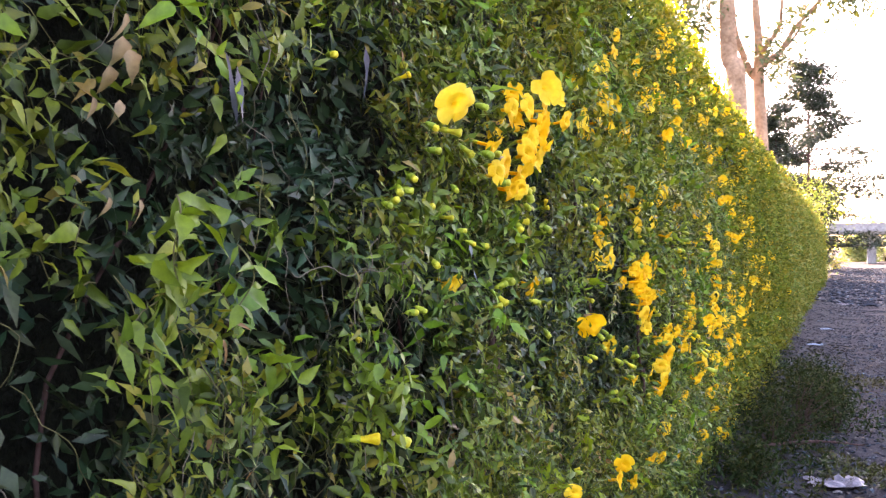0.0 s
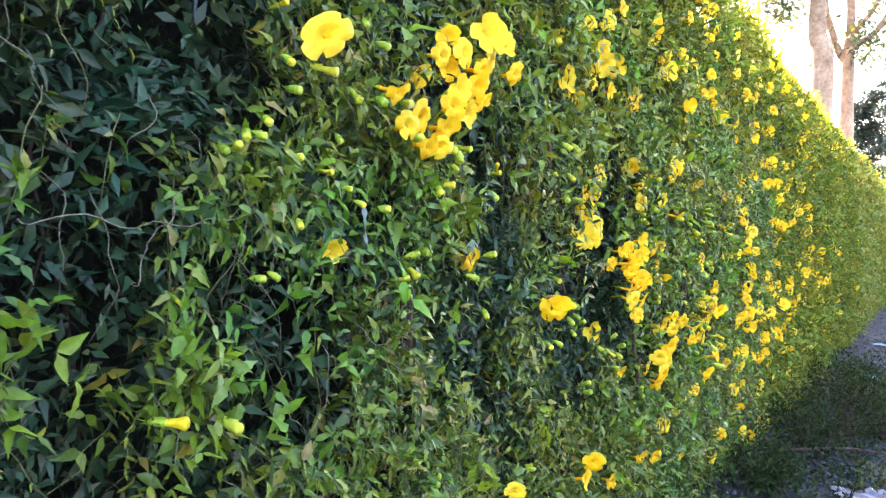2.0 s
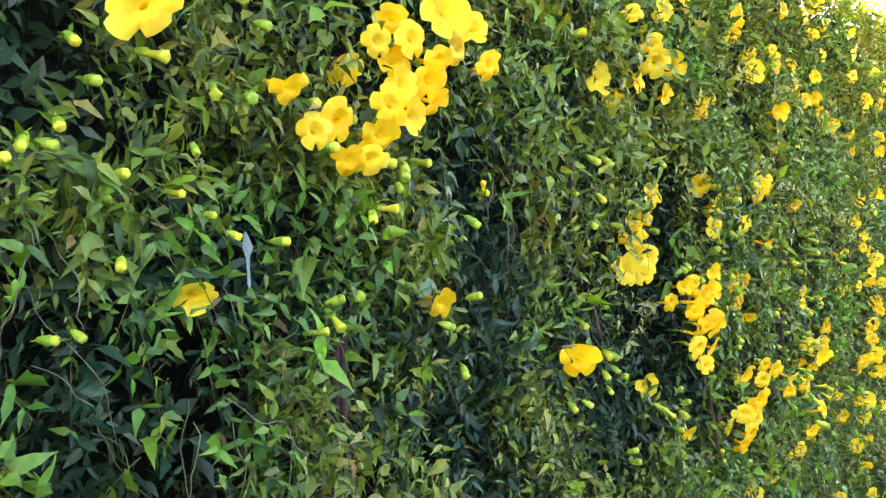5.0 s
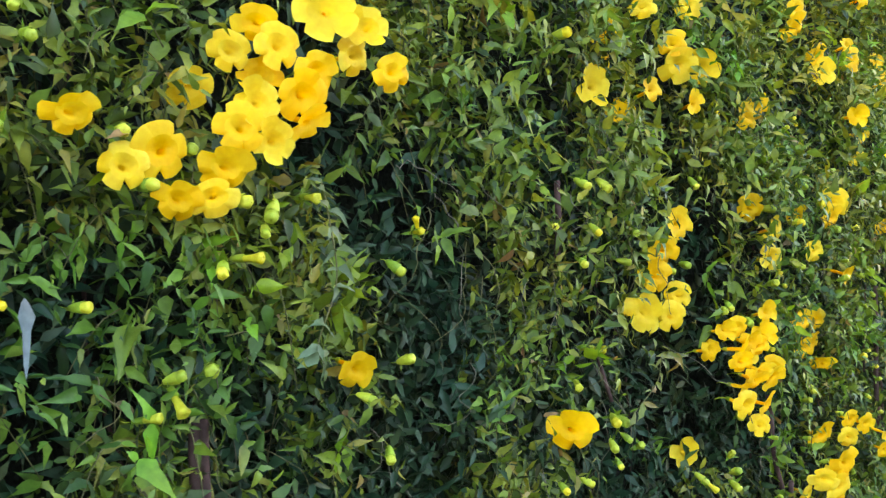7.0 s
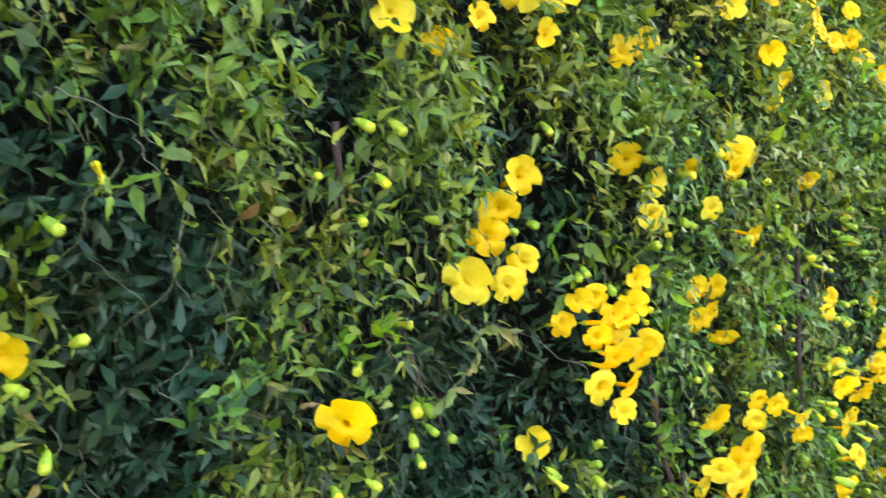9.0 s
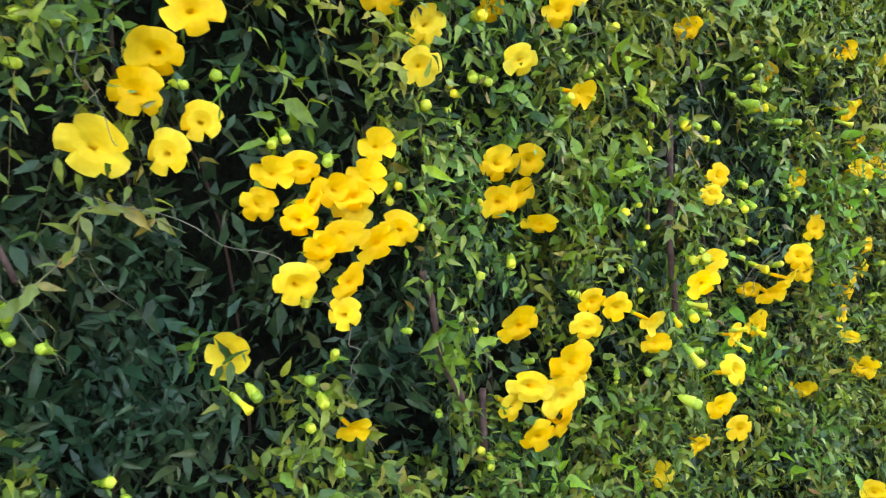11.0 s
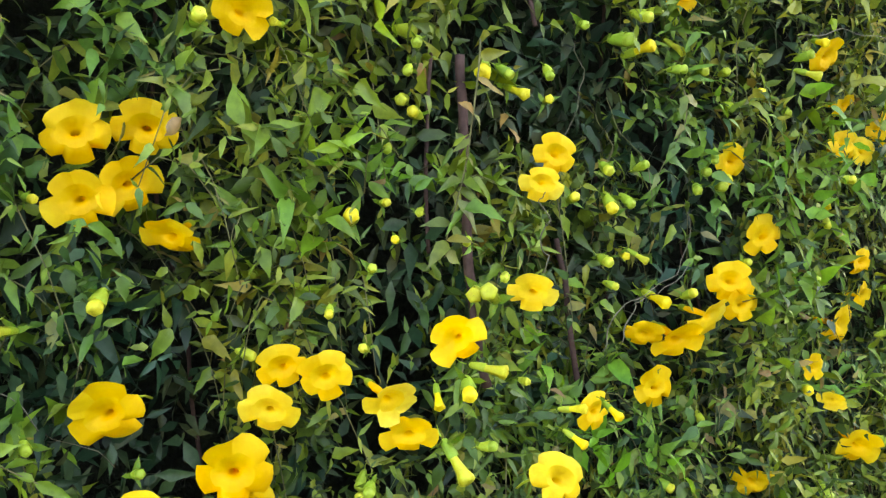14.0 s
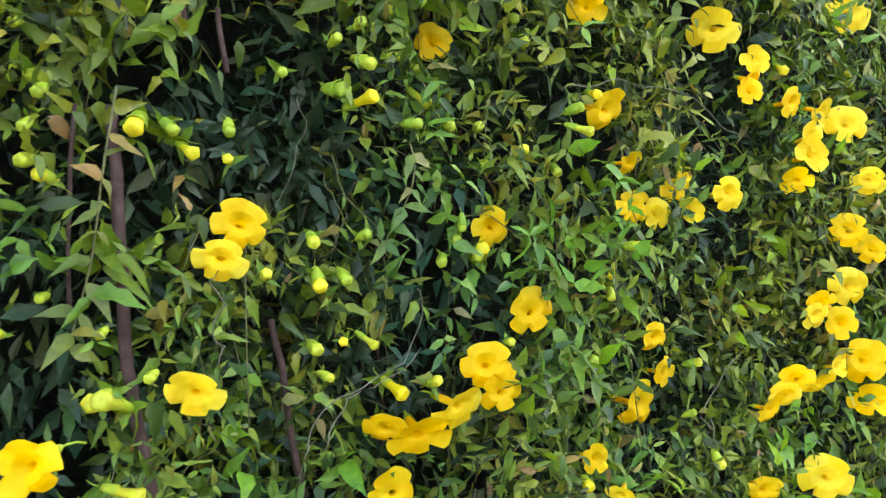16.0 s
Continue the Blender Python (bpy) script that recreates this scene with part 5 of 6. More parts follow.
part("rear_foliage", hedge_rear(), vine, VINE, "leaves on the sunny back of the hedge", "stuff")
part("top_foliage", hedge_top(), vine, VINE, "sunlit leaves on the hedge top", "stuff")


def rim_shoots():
    """Loose young shoots that stand above the hedge top and catch the sun; extra glow is put into their colour."""
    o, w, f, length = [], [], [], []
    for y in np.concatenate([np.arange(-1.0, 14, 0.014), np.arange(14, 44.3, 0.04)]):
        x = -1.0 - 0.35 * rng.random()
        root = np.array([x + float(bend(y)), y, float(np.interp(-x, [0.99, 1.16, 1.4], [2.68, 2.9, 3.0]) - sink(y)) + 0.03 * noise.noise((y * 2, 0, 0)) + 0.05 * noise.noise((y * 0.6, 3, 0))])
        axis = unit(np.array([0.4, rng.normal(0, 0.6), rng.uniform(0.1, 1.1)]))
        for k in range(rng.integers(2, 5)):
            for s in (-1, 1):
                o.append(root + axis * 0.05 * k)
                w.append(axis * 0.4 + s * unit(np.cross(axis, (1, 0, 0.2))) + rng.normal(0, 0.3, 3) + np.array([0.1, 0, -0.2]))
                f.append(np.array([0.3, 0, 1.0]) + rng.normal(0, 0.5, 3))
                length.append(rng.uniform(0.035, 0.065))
    return plain_mesh("rim_foliage", sun_glow_mat, np.array(o), np.array(w), np.array(f), np.array(length), rng)


part("rim_foliage", rim_shoots(), vine, VINE, "shoots on the hedge top, sun glow put into their yellow-green colour", "stuff")
v, fcs = tubes(twig_lines[::3], [(0.0012, 0.0006)] * len(twig_lines[::3]), 3)
part("twig_tangle", mesh_of("twig_tangle", v, fcs, twig_mat), vine, VINE, "thin green stems", "stuff")


# woody stems and hanging runners
def stem_line(y, z0, z1, x, sway, seed, n=24):
    zs = np.linspace(z0, z1, n)
    return [(x + 0.05 * noise.noise((z * 2, seed * 1.3, 0)), y + sway * (z - z0) / (z1 - z0) + 0.16 * noise.noise((z * 1.3, seed * 1.7, 5)) + 0.03 * noise.noise((z * 5, seed * 0.7, 2)), z) for z in zs]


for i in range(20):
    y = -0.4 + i * 0.48 + rng.normal(0, 0.1)
    r = rng.uniform(0.002, 0.0045)
    v, fcs = tubes([stem_line(y, -0.1, 2.7, -0.92 - rng.uniform(0, 0.1), rng.normal(0, 0.25), i)], [(r * 1.2, r * 0.7)], 6)
    part("woody_stem", mesh_of("woody_stem", v, fcs, stem_mat), vine, VINE)


def woody_stem(r, *points):
    """A stem that shows between the leaves: a few points that it passes, from the top down."""
    pts = [Vector(p) for p in points]
    line = [pts[i].lerp(pts[i + 1], k / 5) + Vector((0, 0.006 * noise.noise((i + k / 5, 9 * r, 1)), 0)) for i in range(len(pts) - 1) for k in range(5)] + [pts[-1]]
    v, fcs = tubes([[tuple(q) for q in line]], [(r, r * 1.1)], 8)
    part("woody_stem", mesh_of("woody_stem", v, fcs, stem_mat), vine, VINE, "smooth purplish-brown woody stem")


woody_stem(0.0066, (-0.725, 4.107, 1.320), (-0.725, 4.108, 1.248), (-0.725, 4.108, 1.137), (-0.725, 4.107, 1.037), (-0.725, 4.116, 0.960), (-0.725, 4.128, 0.880))
woody_stem(0.0048, (-0.750, 4.196, 1.440), (-0.750, 4.203, 1.403))
woody_stem(0.0032, (-0.765, 4.244, 1.445), (-0.750, 4.246, 1.366))
woody_stem(0.0044, (-0.790, 4.301, 1.064), (-0.785, 4.312, 0.999), (-0.785, 4.318, 0.918), (-0.790, 4.336, 0.828))
woody_stem(0.0058, (-0.750, 3.475, 1.048), (-0.750, 3.493, 0.999), (-0.750, 3.508, 0.899), (-0.750, 3.537, 0.836), (-0.750, 3.574, 0.770))
woody_stem(0.0066, (-0.750, 3.604, 0.816), (-0.750, 3.604, 0.694))
woody_stem(0.0080, (-0.750, 1.914, 1.153), (-0.750, 1.919, 1.048))
woody_stem(0.0060, (-0.765, 2.662, 1.526), (-0.765, 2.668, 1.446), (-0.765, 2.663, 1.361))
woody_stem(0.0040, (-0.775, 2.803, 1.188), (-0.760, 2.832, 1.093))
woody_stem(0.0060, (-0.740, 1.922, 1.159), (-0.740, 1.929, 1.017))
woody_stem(0.0025, (-0.740, 4.073, 1.324), (-0.740, 4.057, 1.175), (-0.740, 4.056, 1.066))
hollow_list = HOLLOWS_START + HOLLOWS_MIDDLE + HOLLOWS_END
for i in range(360):
    y, z = rng.uniform(0.3, 6), rng.uniform(0.6, 2.1)
    if i >= 260:
        hy, hz, ry, rz, deep = hollow_list[i % len(hollow_list)]
        y, z = hy + ry * rng.normal(0, 0.5), hz + rz * rng.uniform(0.3, 1.2)
    x = float(hedge_face([y], [z])[0]) + rng.uniform(-0.03, 0.02)
    if any(abs(y + 0.03 - fy) < 0.13 and -0.3 < fz - z < 0.08 for fx, fy, fz, wide, veil in OPEN_FLOWERS):
        continue
    d, drop = rng.normal(0, 0.09), rng.uniform(0.07, 0.26)
    s = np.linspace(0, 1, 14)
    line = [(x + 0.04 * math.sin(3 * a) + 0.01 * noise.noise((a * 3, i, 0)), y + d * a + 0.045 * noise.noise((a * 3.0, i * 1.7, 2)) + 0.008 * noise.noise((a * 7.0, i * 2.3, 4)), z - drop * a) for a in s]
    v, fcs = tubes([line], [(0.001, 0.0006) if i < 260 else (0.0008, 0.0005)], 4)
    part("runner", mesh_of("runner", v, fcs, runner_mat if i % 2 else twig_mat), vine, VINE)


def through_points(points, n):
    """A smooth line through a few points."""
    p = [Vector(q) for q in points]
    out = []
    for s in np.linspace(0, len(p) - 1 - 1e-6, n):
        i, u = int(s), s - int(s)
        a, b, d, e = p[max(i - 1, 0)], p[i], p[i + 1], p[min(i + 2, len(p) - 1)]
        out.append(0.5 * (2 * b + (d - a) * u + (2 * a - 5 * b + 4 * d - e) * u * u + (3 * b - a - 3 * d + e) * u ** 3))
    return np.array([tuple(q) for q in out])


def hanging_shoot(mat, size, points):
    """A shoot that hangs clear of the hedge, with leaves in pairs along it."""
    line = through_points(points, 40)
    line[:, 0] += 0.012 * np.sin(np.linspace(0, 5, 40)) 
    long = np.linalg.norm(np.diff(line, axis=0), axis=1).sum()
    v, fcs = tubes([line], [(0.0014, 0.0008)], 4)
    stem = part("shoot", mesh_of("shoot", v, fcs, twig_mat), vine, VINE)
    o, w, f, length = [], [], [], []
    for s in np.arange(0.03, 1.0, 0.6 * size / long):
        q = line[int(s * 39)]
        for side in (-1, 1):
            if rng.random() < 0.3:
                continue
            o.append(q)
            w.append((rng.uniform(-0.1, 0.9), side * rng.uniform(0.4, 1.2) + rng.normal(0, 0.3), rng.uniform(-1.2, 0.4)))
            f.append((1.0 + rng.normal(0, 0.3), rng.normal(0, 0.4), 0.6 + rng.normal(0, 0.3)))
            length.append(size * rng.uniform(0.6, 1.25))
    part("shoot_leaves", leaf_mesh("shoot_leaves", blades(np.array(o), np.array(w), np.array(f), np.array(length), rng), mat), stem, None, "", "stuff")


def bare_runner(points):
    line = through_points(points, 24) + np.array([[0.01 * noise.noise((k * 0.3, 5, 0)), 0.02 * noise.noise((k * 0.25, points[0][1] * 9, 2)), 0.02 * noise.noise((k * 0.25, 3, points[0][2] * 9))] for k in range(24)])
    v, fcs = tubes([line], [(0.001, 0.0006)], 4)
    part("runner", mesh_of("runner", v, fcs, runner_mat), vine, VINE)


hanging_shoot(pale_mat, 0.035, ((-0.650, 2.035, 1.47), (-0.655, 2.047, 1.411), (-0.655, 2.061, 1.335), (-0.655, 2.044, 1.258), (-0.655, 2.057, 1.227)))
hanging_shoot(olive_mat, 0.040, ((-0.660, 4.097, 1.331), (-0.660, 4.077, 1.247), (-0.660, 4.062, 1.151), (-0.660, 4.038, 1.068)))
hanging_shoot(fresh_mat, 0.042, ((-0.660, 3.463, 1.029), (-0.660, 3.493, 0.973), (-0.660, 3.524, 0.923), (-0.660, 3.581, 0.875)))
hanging_shoot(olive_mat, 0.036, ((-0.680, 4.451, 1.279), (-0.680, 4.444, 1.216), (-0.680, 4.412, 1.147)))
hanging_shoot(fresh_mat, 0.045, ((-0.660, 1.254, 1.152), (-0.660, 1.281, 1.093), (-0.660, 1.318, 1.030)))
hanging_shoot(fresh_mat, 0.048, ((-0.660, 0.745, 1.362), (-0.660, 0.736, 1.313), (-0.660, 0.763, 1.263)))
hanging_shoot(fresh_mat, 0.045, ((-0.660, 0.852, 1.307), (-0.660, 0.874, 1.259), (-0.660, 0.863, 1.219)))
hanging_shoot(olive_mat, 0.040, ((-0.700, 2.820, 1.078), (-0.700, 2.885, 1.135), (-0.700, 2.909, 1.188), (-0.700, 2.983, 1.176), (-0.700, 3.045, 1.146)))
bare_runner(((-0.660, 4.301, 0.930), (-0.660, 4.335, 0.972), (-0.660, 4.373, 0.983), (-0.660, 4.438, 1.021)))
bare_runner(((-0.660, 5.044, 0.948), (-0.660, 4.952, 0.851), (-0.660, 5.012, 0.786)))
bare_runner(((-0.670, 4.276, 0.922), (-0.670, 4.323, 0.971), (-0.670, 4.419, 1.007), (-0.670, 4.445, 1.093)))
bare_runner(((-0.670, 4.190, 1.031), (-0.670, 4.197, 1.104), (-0.670, 4.195, 1.133)))
bare_runner(((-0.670, 3.284, 0.991), (-0.670, 3.285, 0.935), (-0.670, 3.282, 0.879)))
bare_runner(((-0.700, 2.892, 1.405), (-0.700, 2.920, 1.353), (-0.700, 2.953, 1.269)))
bare_runner(((-0.670, 1.143, 1.194), (-0.670, 1.175, 1.265), (-0.670, 1.220, 1.319)))
bare_runner(((-0.670, 1.633, 1.099), (-0.670, 1.756, 1.033), (-0.670, 1.910, 0.977)))
bare_runner(((-0.680, 3.256, 1.001), (-0.680, 3.137, 1.112), (-0.680, 2.904, 1.210)))
bare_runner(((-0.680, 4.705, 1.360), (-0.680, 4.894, 1.368), (-0.680, 5.091, 1.290)))
bare_runner(((-0.660, 0.970, 1.264), (-0.660, 1.148, 1.263), (-0.660, 1.340, 1.291)))
bare_runner(((-0.680, 2.176, 1.509), (-0.680, 2.255, 1.507), (-0.680, 2.341, 1.469)))

# the nearest leaves, each a piece of its own
single = [mesh_of("leaf", blades(np.zeros((1, 3)), np.array([[1.0, 0, 0]]), np.array([[0, 0, 1.0]]), np.ones(1), rng)[0],
                  [tuple(a for a in f if a >= 0) for f in LEAF_FACES], leaf_each_mat) for _ in range(10)]
o, w, f, length, _ = sprays(1.2, 5.3, 0.75, 1.85, 8.5, (0.0, 0.05), -0.1, 0.044, (3, 5), rng)
ok = np.where(clear_of_flowers(o, w, length))[0]
pick = rng.permutation(ok)[:300]
for i in pick:
    x = Vector(w[i]).normalized()
    z = (Vector(f[i]) - x * x.dot(Vector(f[i]))).normalized()
    turn = Matrix((x, z.cross(x), z)).transposed().to_4x4()
    part("leaf", single[i % 10], vine, VINE @ Matrix.Translation(o[i]) @ turn @ Matrix.Scale(float(length[i]), 4))

# loose buds all over the near hedge, two or three on a spray
for i in range(60):
    y, z = far_rng.uniform(1.15, 5.6), far_rng.uniform(0.55, 1.95)
    x = float(hedge_face([y], [z])[0]) + far_rng.uniform(0.0, 0.035)
    if hollow([y], [z])[0] > 0.05 or any(abs(y - fy) < 0.06 and abs(z - fz) < 0.05 for fx, fy, fz, wide, veil in OPEN_FLOWERS):
        continue
    for k in range(far_rng.randint(1, 3)):
        bud(vine, VINE @ Vector((x, y + far_rng.gauss(0, 0.016), z - 0.016 * k)), far_rng.uniform(0.014, 0.022), far_rng.choice("bbbbt"), far_rng.uniform(-30, 60), far_rng.gauss(-10, 25))


# ---- beyond the hedge ----
def limb(points, r0, r1, sides=10):
    pts = [Vector(p) for p in points]
    fine = []
    for i in range(len(pts) - 1):
        p0, p1, p2, p3 = pts[max(i - 1, 0)], pts[i], pts[i + 1], pts[min(i + 2, len(pts) - 1)]
        for k in range(4):
            s = k / 4
            fine.append(0.5 * ((2 * p1) + (p2 - p0) * s + (2 * p0 - 5 * p1 + 4 * p2 - p3) * s * s + (3 * p1 - p0 - 3 * p2 + p3) * s ** 3))
    fine.append(pts[-1])
    v, f = tubes([[tuple(p) for p in fine]], [(r0, r1)], sides)
    return [(x + 0.06 * r0 * noise.noise((x * 6, y * 6, z * 2)), y, z) for x, y, z in v], f


def crown_mesh(name, centres, spread, count, size, mat, seed, flat=1.0):
    r = np.random.default_rng(seed)
    c = np.array(centres)[r.integers(0, len(centres), count)]
    o = c + r.normal(0, 1, (count, 3)) * np.array([spread, spread, spread * flat])
    return plain_mesh(name, mat, o, r.normal(0, 1, (count, 3)) + np.array([0, 0, -0.7]), r.normal(0, 1, (count, 3)), size * r.uniform(0.6, 1.4, count), r, slim=0.9)


def gum_tree(at, trunk, limbs, centres, label, spread, count, seed):
    top = thing("gum_tree", at, label, "tree", "trees behind the hedge")
    v, f = limb(trunk[0], *trunk[1])
    part("trunk", mesh_of("trunk", v, f, gum_mat), top)
    for pts, r0, r1 in limbs:
        v, f = limb(pts, r0, r1, 7)
        part("branch", mesh_of("branch", v, f, gum_mat), top)
    part("crown", crown_mesh("crown", centres, spread, count, 0.17, gum_leaf_mat, seed), top, None, "sparse grey-green leaves")
    return top


gum_tree((-2.19, 20.00, -0.1),
         ([(0.00, 0.00, 0.00), (-0.02, 0.00, 4.83), (-0.19, 0.00, 5.63), (-0.24, 0.00, 6.84), (-0.28, 0.00, 8.33), (-0.45, 0.00, 10.96)], (0.24, 0.11)),
         [([(-0.24, 0.00, 6.60), (-0.58, 0.00, 7.63), (-0.77, 0.00, 9.40)], 0.070, 0.030),
          ([(-0.28, 0.00, 8.21), (0.12, 0.00, 9.25), (0.69, 0.00, 10.72)], 0.080, 0.030),
          ([(-0.45, 0.00, 7.36), (-0.58, 0.00, 6.88), (-0.64, 0.00, 6.39), (-0.73, 0.00, 5.91)], 0.030, 0.012)],
         [(-0.84, 0.00, 6.66), (-1.33, 0.00, 6.84), (-0.59, 0.00, 7.88), (-1.20, 0.00, 8.47), (0.12, 0.00, 9.98), (0.69, 0.00, 10.72), (-0.47, 0.00, 10.96), (-1.02, 0.00, 6.37)],
         "tall gum tree with smooth pinkish trunk behind the hedge", 0.4, 3000, 1)
gum_tree((-1.80, 21.00, -0.1),
         ([(0.00, 0.00, 0.00), (0.00, 0.00, 3.20), (-0.01, 0.00, 4.13), (-0.06, 0.00, 5.40), (-0.05, 0.00, 5.91), (-0.13, 0.00, 7.04), (-0.23, 0.00, 8.98)], (0.19, 0.06)),
         [([(-0.06, 0.00, 5.24), (-0.23, 0.00, 5.41), (-0.40, 0.00, 5.85), (-0.59, 0.00, 6.49), (-0.65, 0.00, 7.62), (-0.75, 0.00, 9.19)], 0.100, 0.050),
          ([(-0.05, 0.00, 5.47), (0.13, 0.00, 5.64), (0.37, 0.00, 5.79), (0.56, 0.00, 6.08), (0.71, 0.00, 6.33), (1.12, 0.00, 6.77), (1.62, 0.00, 7.33)], 0.090, 0.030),
          ([(-0.04, 0.00, 5.80), (0.20, 0.00, 6.11), (0.39, 0.00, 6.41), (0.43, 0.00, 6.98), (0.47, -0.00, 8.11)], 0.065, 0.030),
          ([(0.42, 0.00, 5.84), (0.70, 0.00, 6.13), (0.88, 0.00, 6.55), (0.96, 0.00, 7.16)], 0.040, 0.015)],
         [(1.84, 0.00, 6.87), (1.60, 0.00, 7.27), (0.19, 0.00, 5.76), (0.29, 0.00, 5.62), (1.16, 0.00, 7.64), (0.93, 0.00, 7.92), (-0.13, 0.00, 9.34), (-0.62, 0.00, 9.30), (2.06, 0.00, 7.03), (0.70, 0.00, 8.33), (0.84, 0.00, 6.68)],
         "slender forked gum tree with pale bark behind the hedge", 0.3, 2400, 2)


def conifer(at, high, label, seed, spread=0.36):
    top = thing("conifer", at, label, "tree", "trees behind the hedge")
    v, f = limb([(0, 0, 0), (0.05, 0, high * 0.5), (0, 0, high)], 0.16, 0.03)
    part("trunk", mesh_of("trunk", v, f, stem_mat), top)
    r = random.Random(seed)
    centres = []
    for i in range(38):
        z = high * (0.08 + 0.9 * (i / 37) ** 0.9)
        reach = (1 - z / high) ** 0.8 * high * spread + 0.4
        a = r.uniform(0, 6.28)
        reach *= r.uniform(0.5, 1.2)
        end = (math.cos(a) * reach, math.sin(a) * reach, z - 0.1 + 0.3 * r.random())
        v, f = limb([(0, 0, z), (end[0] * 0.5, end[1] * 0.5, z + 0.05), end], 0.05, 0.015, 5)
        part("branch", mesh_of("branch", v, f, stem_mat), top)
        for s in (0.35, 0.6, 0.85, 1.05):
            centres.append((end[0] * s, end[1] * s, end[2] + 0.05))
    part("crown", crown_mesh("crown", centres, 0.4, 15000, 0.28, pine_mat, seed, 0.45), top, None, "dark layered needles")


conifer((-2.4, 60.0, -0.1), 13.4, "tall dark conifer with layered branches", 5)
conifer((-2.1, 62.0, -0.1), 5.6, "dense dark young conifer at the end of the hedge", 6, 0.13)
conifer((-4.6, 64.0, -0.1), 11.2, "dense dark conifer rising behind the hedge", 8)


def bush(at, size, count, label, mat, seed, leaf=0.1, wide=0.4):
    top = thing("bush", at, label, "bush")
    r = random.Random(seed)
    centres = [(r.gauss(0, size * wide), r.gauss(0, size * wide), size * r.uniform(0.15, 1.0)) for _ in range(26)]
    v, f = tubes([[(0, 0, -0.1), (c[0] * 0.5, c[1] * 0.5, c[2] * 0.6), c] for c in centres], [(0.008 * size ** 0.7, 0.003 * size ** 0.7)] * len(centres), 4)
    part("branch_work", mesh_of("branch_work", v, f, stem_mat), top, None, "", "stuff")
    part("crown", crown_mesh("crown", centres, size * 0.16, count, leaf, mat, seed), top)


# Far trees: haze is put into the pale leaf colour.
haze_tone_mat = leafy("haze_toned_leaf", [(0.0, (0.2, 0.26, 0.13)), (1.0, (0.32, 0.38, 0.22))], gloss=0.0, see_through=0.4)
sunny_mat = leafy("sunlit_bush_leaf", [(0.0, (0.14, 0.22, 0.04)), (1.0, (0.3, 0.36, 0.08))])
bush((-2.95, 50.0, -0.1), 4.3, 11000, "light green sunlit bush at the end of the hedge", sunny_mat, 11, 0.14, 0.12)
bush((-0.95, 64.0, -0.1), 1.1, 700, "low green bush beside the path", far_mat, 12, 0.12, 0.2)
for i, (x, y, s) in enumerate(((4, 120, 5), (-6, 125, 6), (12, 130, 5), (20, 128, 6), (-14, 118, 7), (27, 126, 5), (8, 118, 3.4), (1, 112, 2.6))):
    bush((x, y, -0.1), s, 2200, "hazy green tree far down the railway", haze_tone_mat, 30 + i, 0.5)


# bridge over the railway
def box(name, x0, x1, y0, y1, z0, z1, mat, bevel=0.0):
    bm = bmesh.new()
    bmesh.ops.create_cube(bm, size=1.0, matrix=Matrix.Translation(((x0 + x1) / 2, (y0 + y1) / 2, (z0 + z1) / 2)) @ Matrix.Diagonal((x1 - x0, y1 - y0, z1 - z0, 1)))
    if bevel:
        bmesh.ops.bevel(bm, geom=bm.edges[:], offset=bevel, segments=2, affect="EDGES")
    me = bpy.data.meshes.new(name)
    bm.to_mesh(me)
    bm.free()
    me.materials.append(mat)
    return me


bridge = thing("road_bridge", (12.0, 100.0, -0.45), "pale concrete road bridge crossing over the railway", "bridge")
part("deck", box("deck", -14, 40, -4, 4, 3.3, 4.0, concrete_mat, 0.05), bridge)
part("parapet", box("parapet", -14, 40, -4.25, -3.95, 3.5, 4.35, concrete_mat, 0.03), bridge)
for x in (-10, 14, 26):
    part("pier", box("pier", x - 0.4, x + 0.4, -1.5, 1.5, -0.3, 3.4, concrete_mat, 0.05), bridge)


# ---- on the ground ----
def pebbles(name, n, xr, yr, size, mat, label, seed, thin=0.6):
    r = np.random.default_rng(seed)
    base = np.array([(1, 0, 0), (-1, 0, 0), (0, 1, 0), (0, -1, 0), (0, 0, 1), (0, 0, -1)], float)
    tri = np.array([(0, 2, 4), (2, 1, 4), (1, 3, 4), (3, 0, 4), (2, 0, 5), (1, 2, 5), (3, 1, 5), (0, 3, 5)])
    x, y = r.uniform(*xr, n) + r.normal(0, 0.22, n), yr[0] + (yr[1] - yr[0]) * r.random(n) ** 1.3
    z = np.array([ground_height(a, b) for a, b in zip(x, y)])
    s = size * r.uniform(0.5, 1.5, n)
    p = base[None] * r.uniform(0.6, 1.3, (n, 6, 1)) * s[:, None, None] * np.array([1, 1, thin])
    q = r.uniform(0, 6.28, n)
    c, d = np.cos(q)[:, None], np.sin(q)[:, None]
    p = np.stack([p[:, :, 0] * c - p[:, :, 1] * d, p[:, :, 0] * d + p[:, :, 1] * c, p[:, :, 2]], 2) + np.stack([x, y, z + s * thin * 0.4], 1)[:, None]
    me = mesh_of(name, p.reshape(-1, 3), (tri[None] + (np.arange(n) * 6)[:, None, None]).reshape(-1, 3), mat, False)
    tagged(new(name, me), label, "gravel", kind="stuff")


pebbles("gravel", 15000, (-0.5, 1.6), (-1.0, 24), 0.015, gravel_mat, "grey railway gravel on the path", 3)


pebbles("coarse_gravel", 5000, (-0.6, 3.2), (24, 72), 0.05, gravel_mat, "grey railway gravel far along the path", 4)


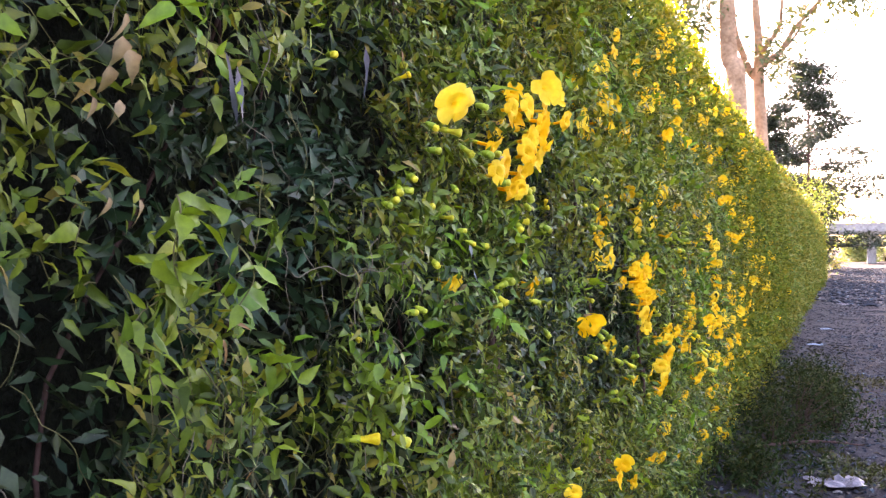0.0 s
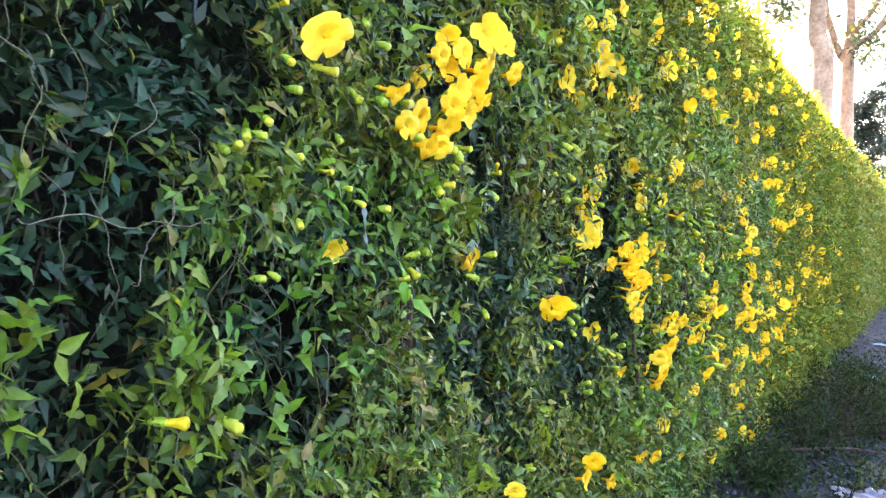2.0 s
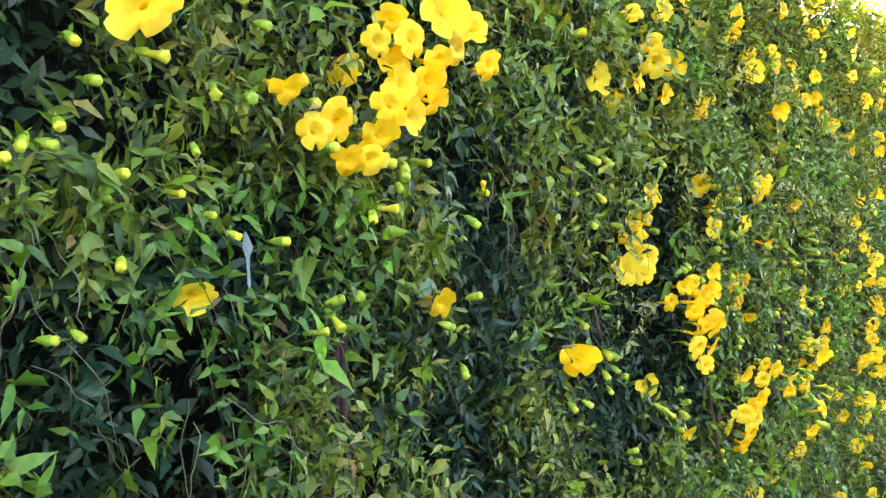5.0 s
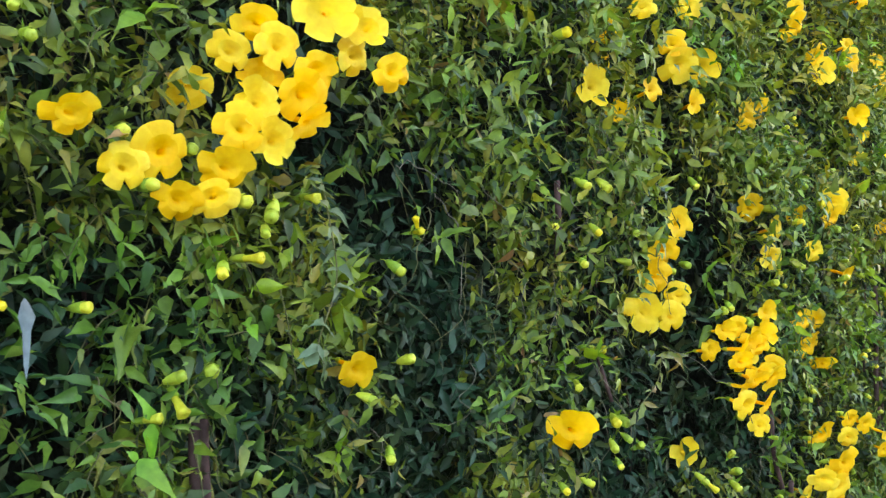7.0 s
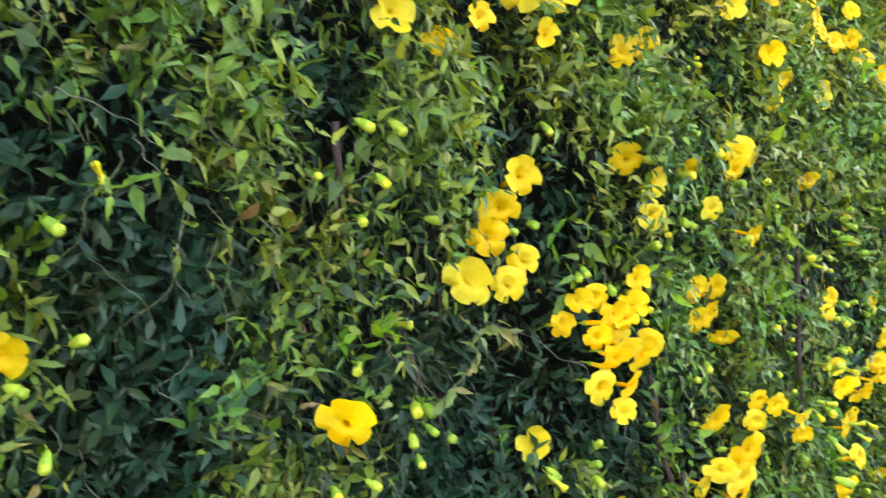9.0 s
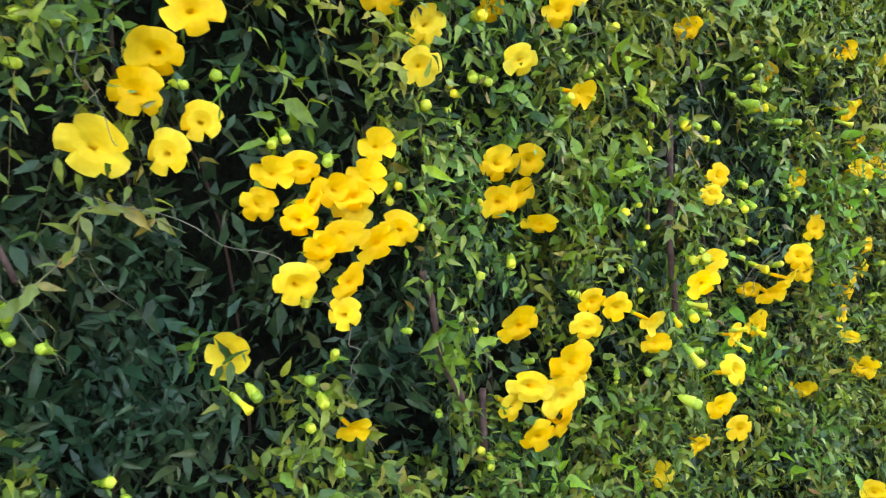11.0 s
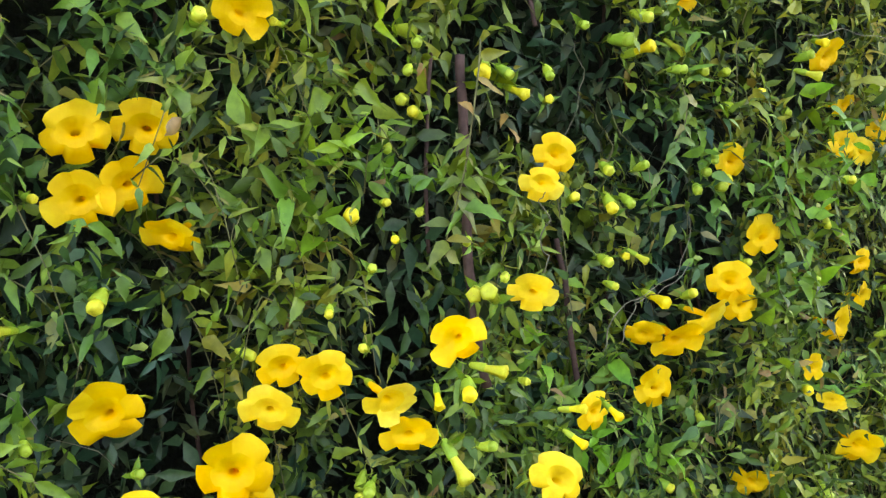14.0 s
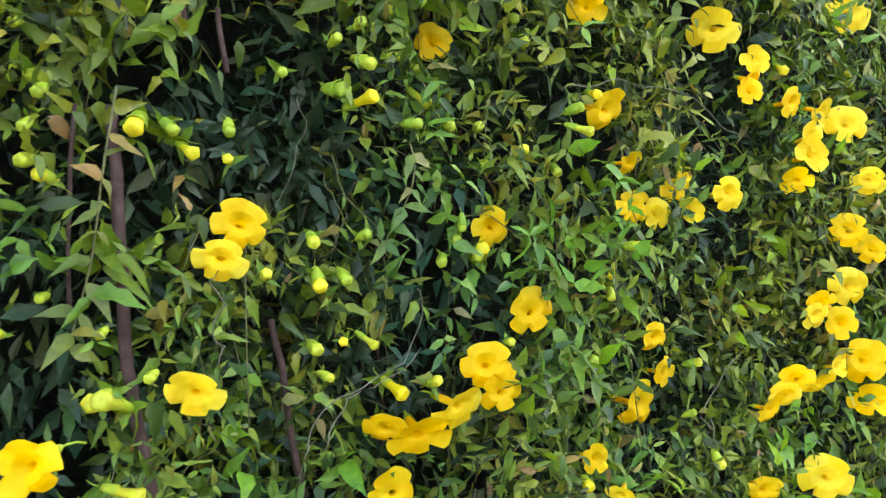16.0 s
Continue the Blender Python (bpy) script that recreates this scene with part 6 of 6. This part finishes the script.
def litter():
    r = np.random.default_rng(9)
    n = 3200
    x, y = r.normal(-0.25, 0.45, n), r.uniform(-2, 14, n)
    o = np.stack([x, y, np.array([ground_height(a, b) for a, b in zip(x, y)]) + 0.008], 1)
    w = r.normal(0, 1, (n, 3)) * np.array([1, 1, 0.15])
    f = r.normal(0, 0.25, (n, 3)) + np.array([0, 0, 1.0])
    tagged(new("leaf_litter", plain_mesh("leaf_litter", litter_mat, o, w, f, r.uniform(0.04, 0.1, n), r, slim=0.7)), "dry brown leaves strewn over the path edge", "leaf litter", kind="stuff")


litter()


def weeds(name, n, xr, yr, high, mat, label, seed):
    r = np.random.default_rng(seed)
    x, y = r.uniform(*xr, n), r.uniform(*yr, n)
    z = np.array([ground_height(a, b) for a, b in zip(x, y)])
    tall = np.array([0.35 + 0.65 * max(0.0, 0.5 + noise.noise((a * 3, b * 2.2, seed))) for a, b in zip(x, y)]) * np.clip(1.15 - (x - xr[0]) / (xr[1] - xr[0]), 0.15, 1)
    o = np.stack([x, y, z + high * tall * r.random(n) ** 1.3], 1)
    w = r.normal(0, 0.8, (n, 3)) + np.array([0.15, 0, 0.5])
    f = r.normal(0, 0.7, (n, 3)) + np.array([0.3, 0, 0.8])
    tagged(new(name, plain_mesh(name, mat, o, w, f, r.uniform(0.025, 0.06, n), r, slim=0.8)), label, "weeds", kind="stuff")


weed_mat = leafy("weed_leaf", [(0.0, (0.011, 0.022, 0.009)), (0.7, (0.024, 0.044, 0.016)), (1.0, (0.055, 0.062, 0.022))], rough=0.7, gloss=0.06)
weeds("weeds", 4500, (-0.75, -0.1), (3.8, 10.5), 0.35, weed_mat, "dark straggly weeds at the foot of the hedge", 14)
moss_mat = leafy("grass_tuft", [(0.0, (0.03, 0.036, 0.01)), (1.0, (0.08, 0.08, 0.025))])
weeds("grass_tufts", 1500, (-0.15, 0.7), (5.6, 6.3), 0.06, moss_mat, "low olive grass tufts on the path", 15)
weeds("grass_tufts", 900, (-0.3, 0.9), (9.5, 10.4), 0.08, moss_mat, "low olive grass tufts on the path", 16)


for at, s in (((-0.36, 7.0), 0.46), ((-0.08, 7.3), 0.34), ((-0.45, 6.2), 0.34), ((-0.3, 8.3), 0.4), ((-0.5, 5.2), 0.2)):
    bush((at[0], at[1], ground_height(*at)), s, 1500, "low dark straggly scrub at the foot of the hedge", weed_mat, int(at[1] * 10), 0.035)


def rubbish(at, size, mat, label, seed):
    """A crumpled sheet of plastic or paper."""
    r = random.Random(seed)
    n = 9
    verts = []
    for i in range(n):
        for j in range(n):
            u, v = i / (n - 1) - 0.5, j / (n - 1) - 0.5
            edge = 1 - 0.25 * noise.noise((u * 5, v * 5, seed))
            verts.append((u * size * edge, v * size * 0.7 * edge, size * 0.14 * (0.5 + noise.noise((u * 4, v * 4, seed + 3))) * (1 - 1.6 * max(abs(u), abs(v)) ** 2)))
    faces = [(i * n + j, i * n + j + 1, (i + 1) * n + j + 1, (i + 1) * n + j) for i in range(n - 1) for j in range(n - 1)]
    ob = new("rubbish", mesh_of("rubbish", verts, faces, mat, False))
    ob.matrix_basis = Matrix.Translation((at[0], at[1], ground_height(*at) + 0.005)) @ Matrix.Rotation(r.uniform(0, 3), 4, "Z")
    tagged(ob, label, "rubbish", "rubbish on the path")


rubbish((-0.06, 5.6), 0.32, plastic_mat, "crumpled white plastic sheet lying on leaf litter", 1)
rubbish((-0.42, 13.2), 0.2, blue_mat, "pale blue crumpled rubbish beside the hedge", 2)
rubbish((-0.35, 16.2), 0.22, blue_mat, "pale blue plastic scrap on the path", 3)
rubbish((-0.1, 24.0), 0.36, plastic_mat, "white rubbish on the gravel", 4)
rubbish((-0.35, 10.2), 0.22, blue_mat, "small blue wrapper near the weeds", 5)


def fallen_branch(points, label):
    v, f = limb(points, 0.012, 0.005, 6)
    tagged(new("fallen_branch", mesh_of("fallen_branch", v, f, stem_mat)), label, "branch")


fallen_branch([(-0.35, 9.0, -0.06), (0.0, 9.25, -0.08), (0.35, 9.7, -0.09)], "thin bare fallen branch across the path")
fallen_branch([(-0.5, 5.9, 0.05), (-0.2, 6.3, 0.03), (0.1, 6.5, -0.01)], "thin bare twig lying in the weeds")
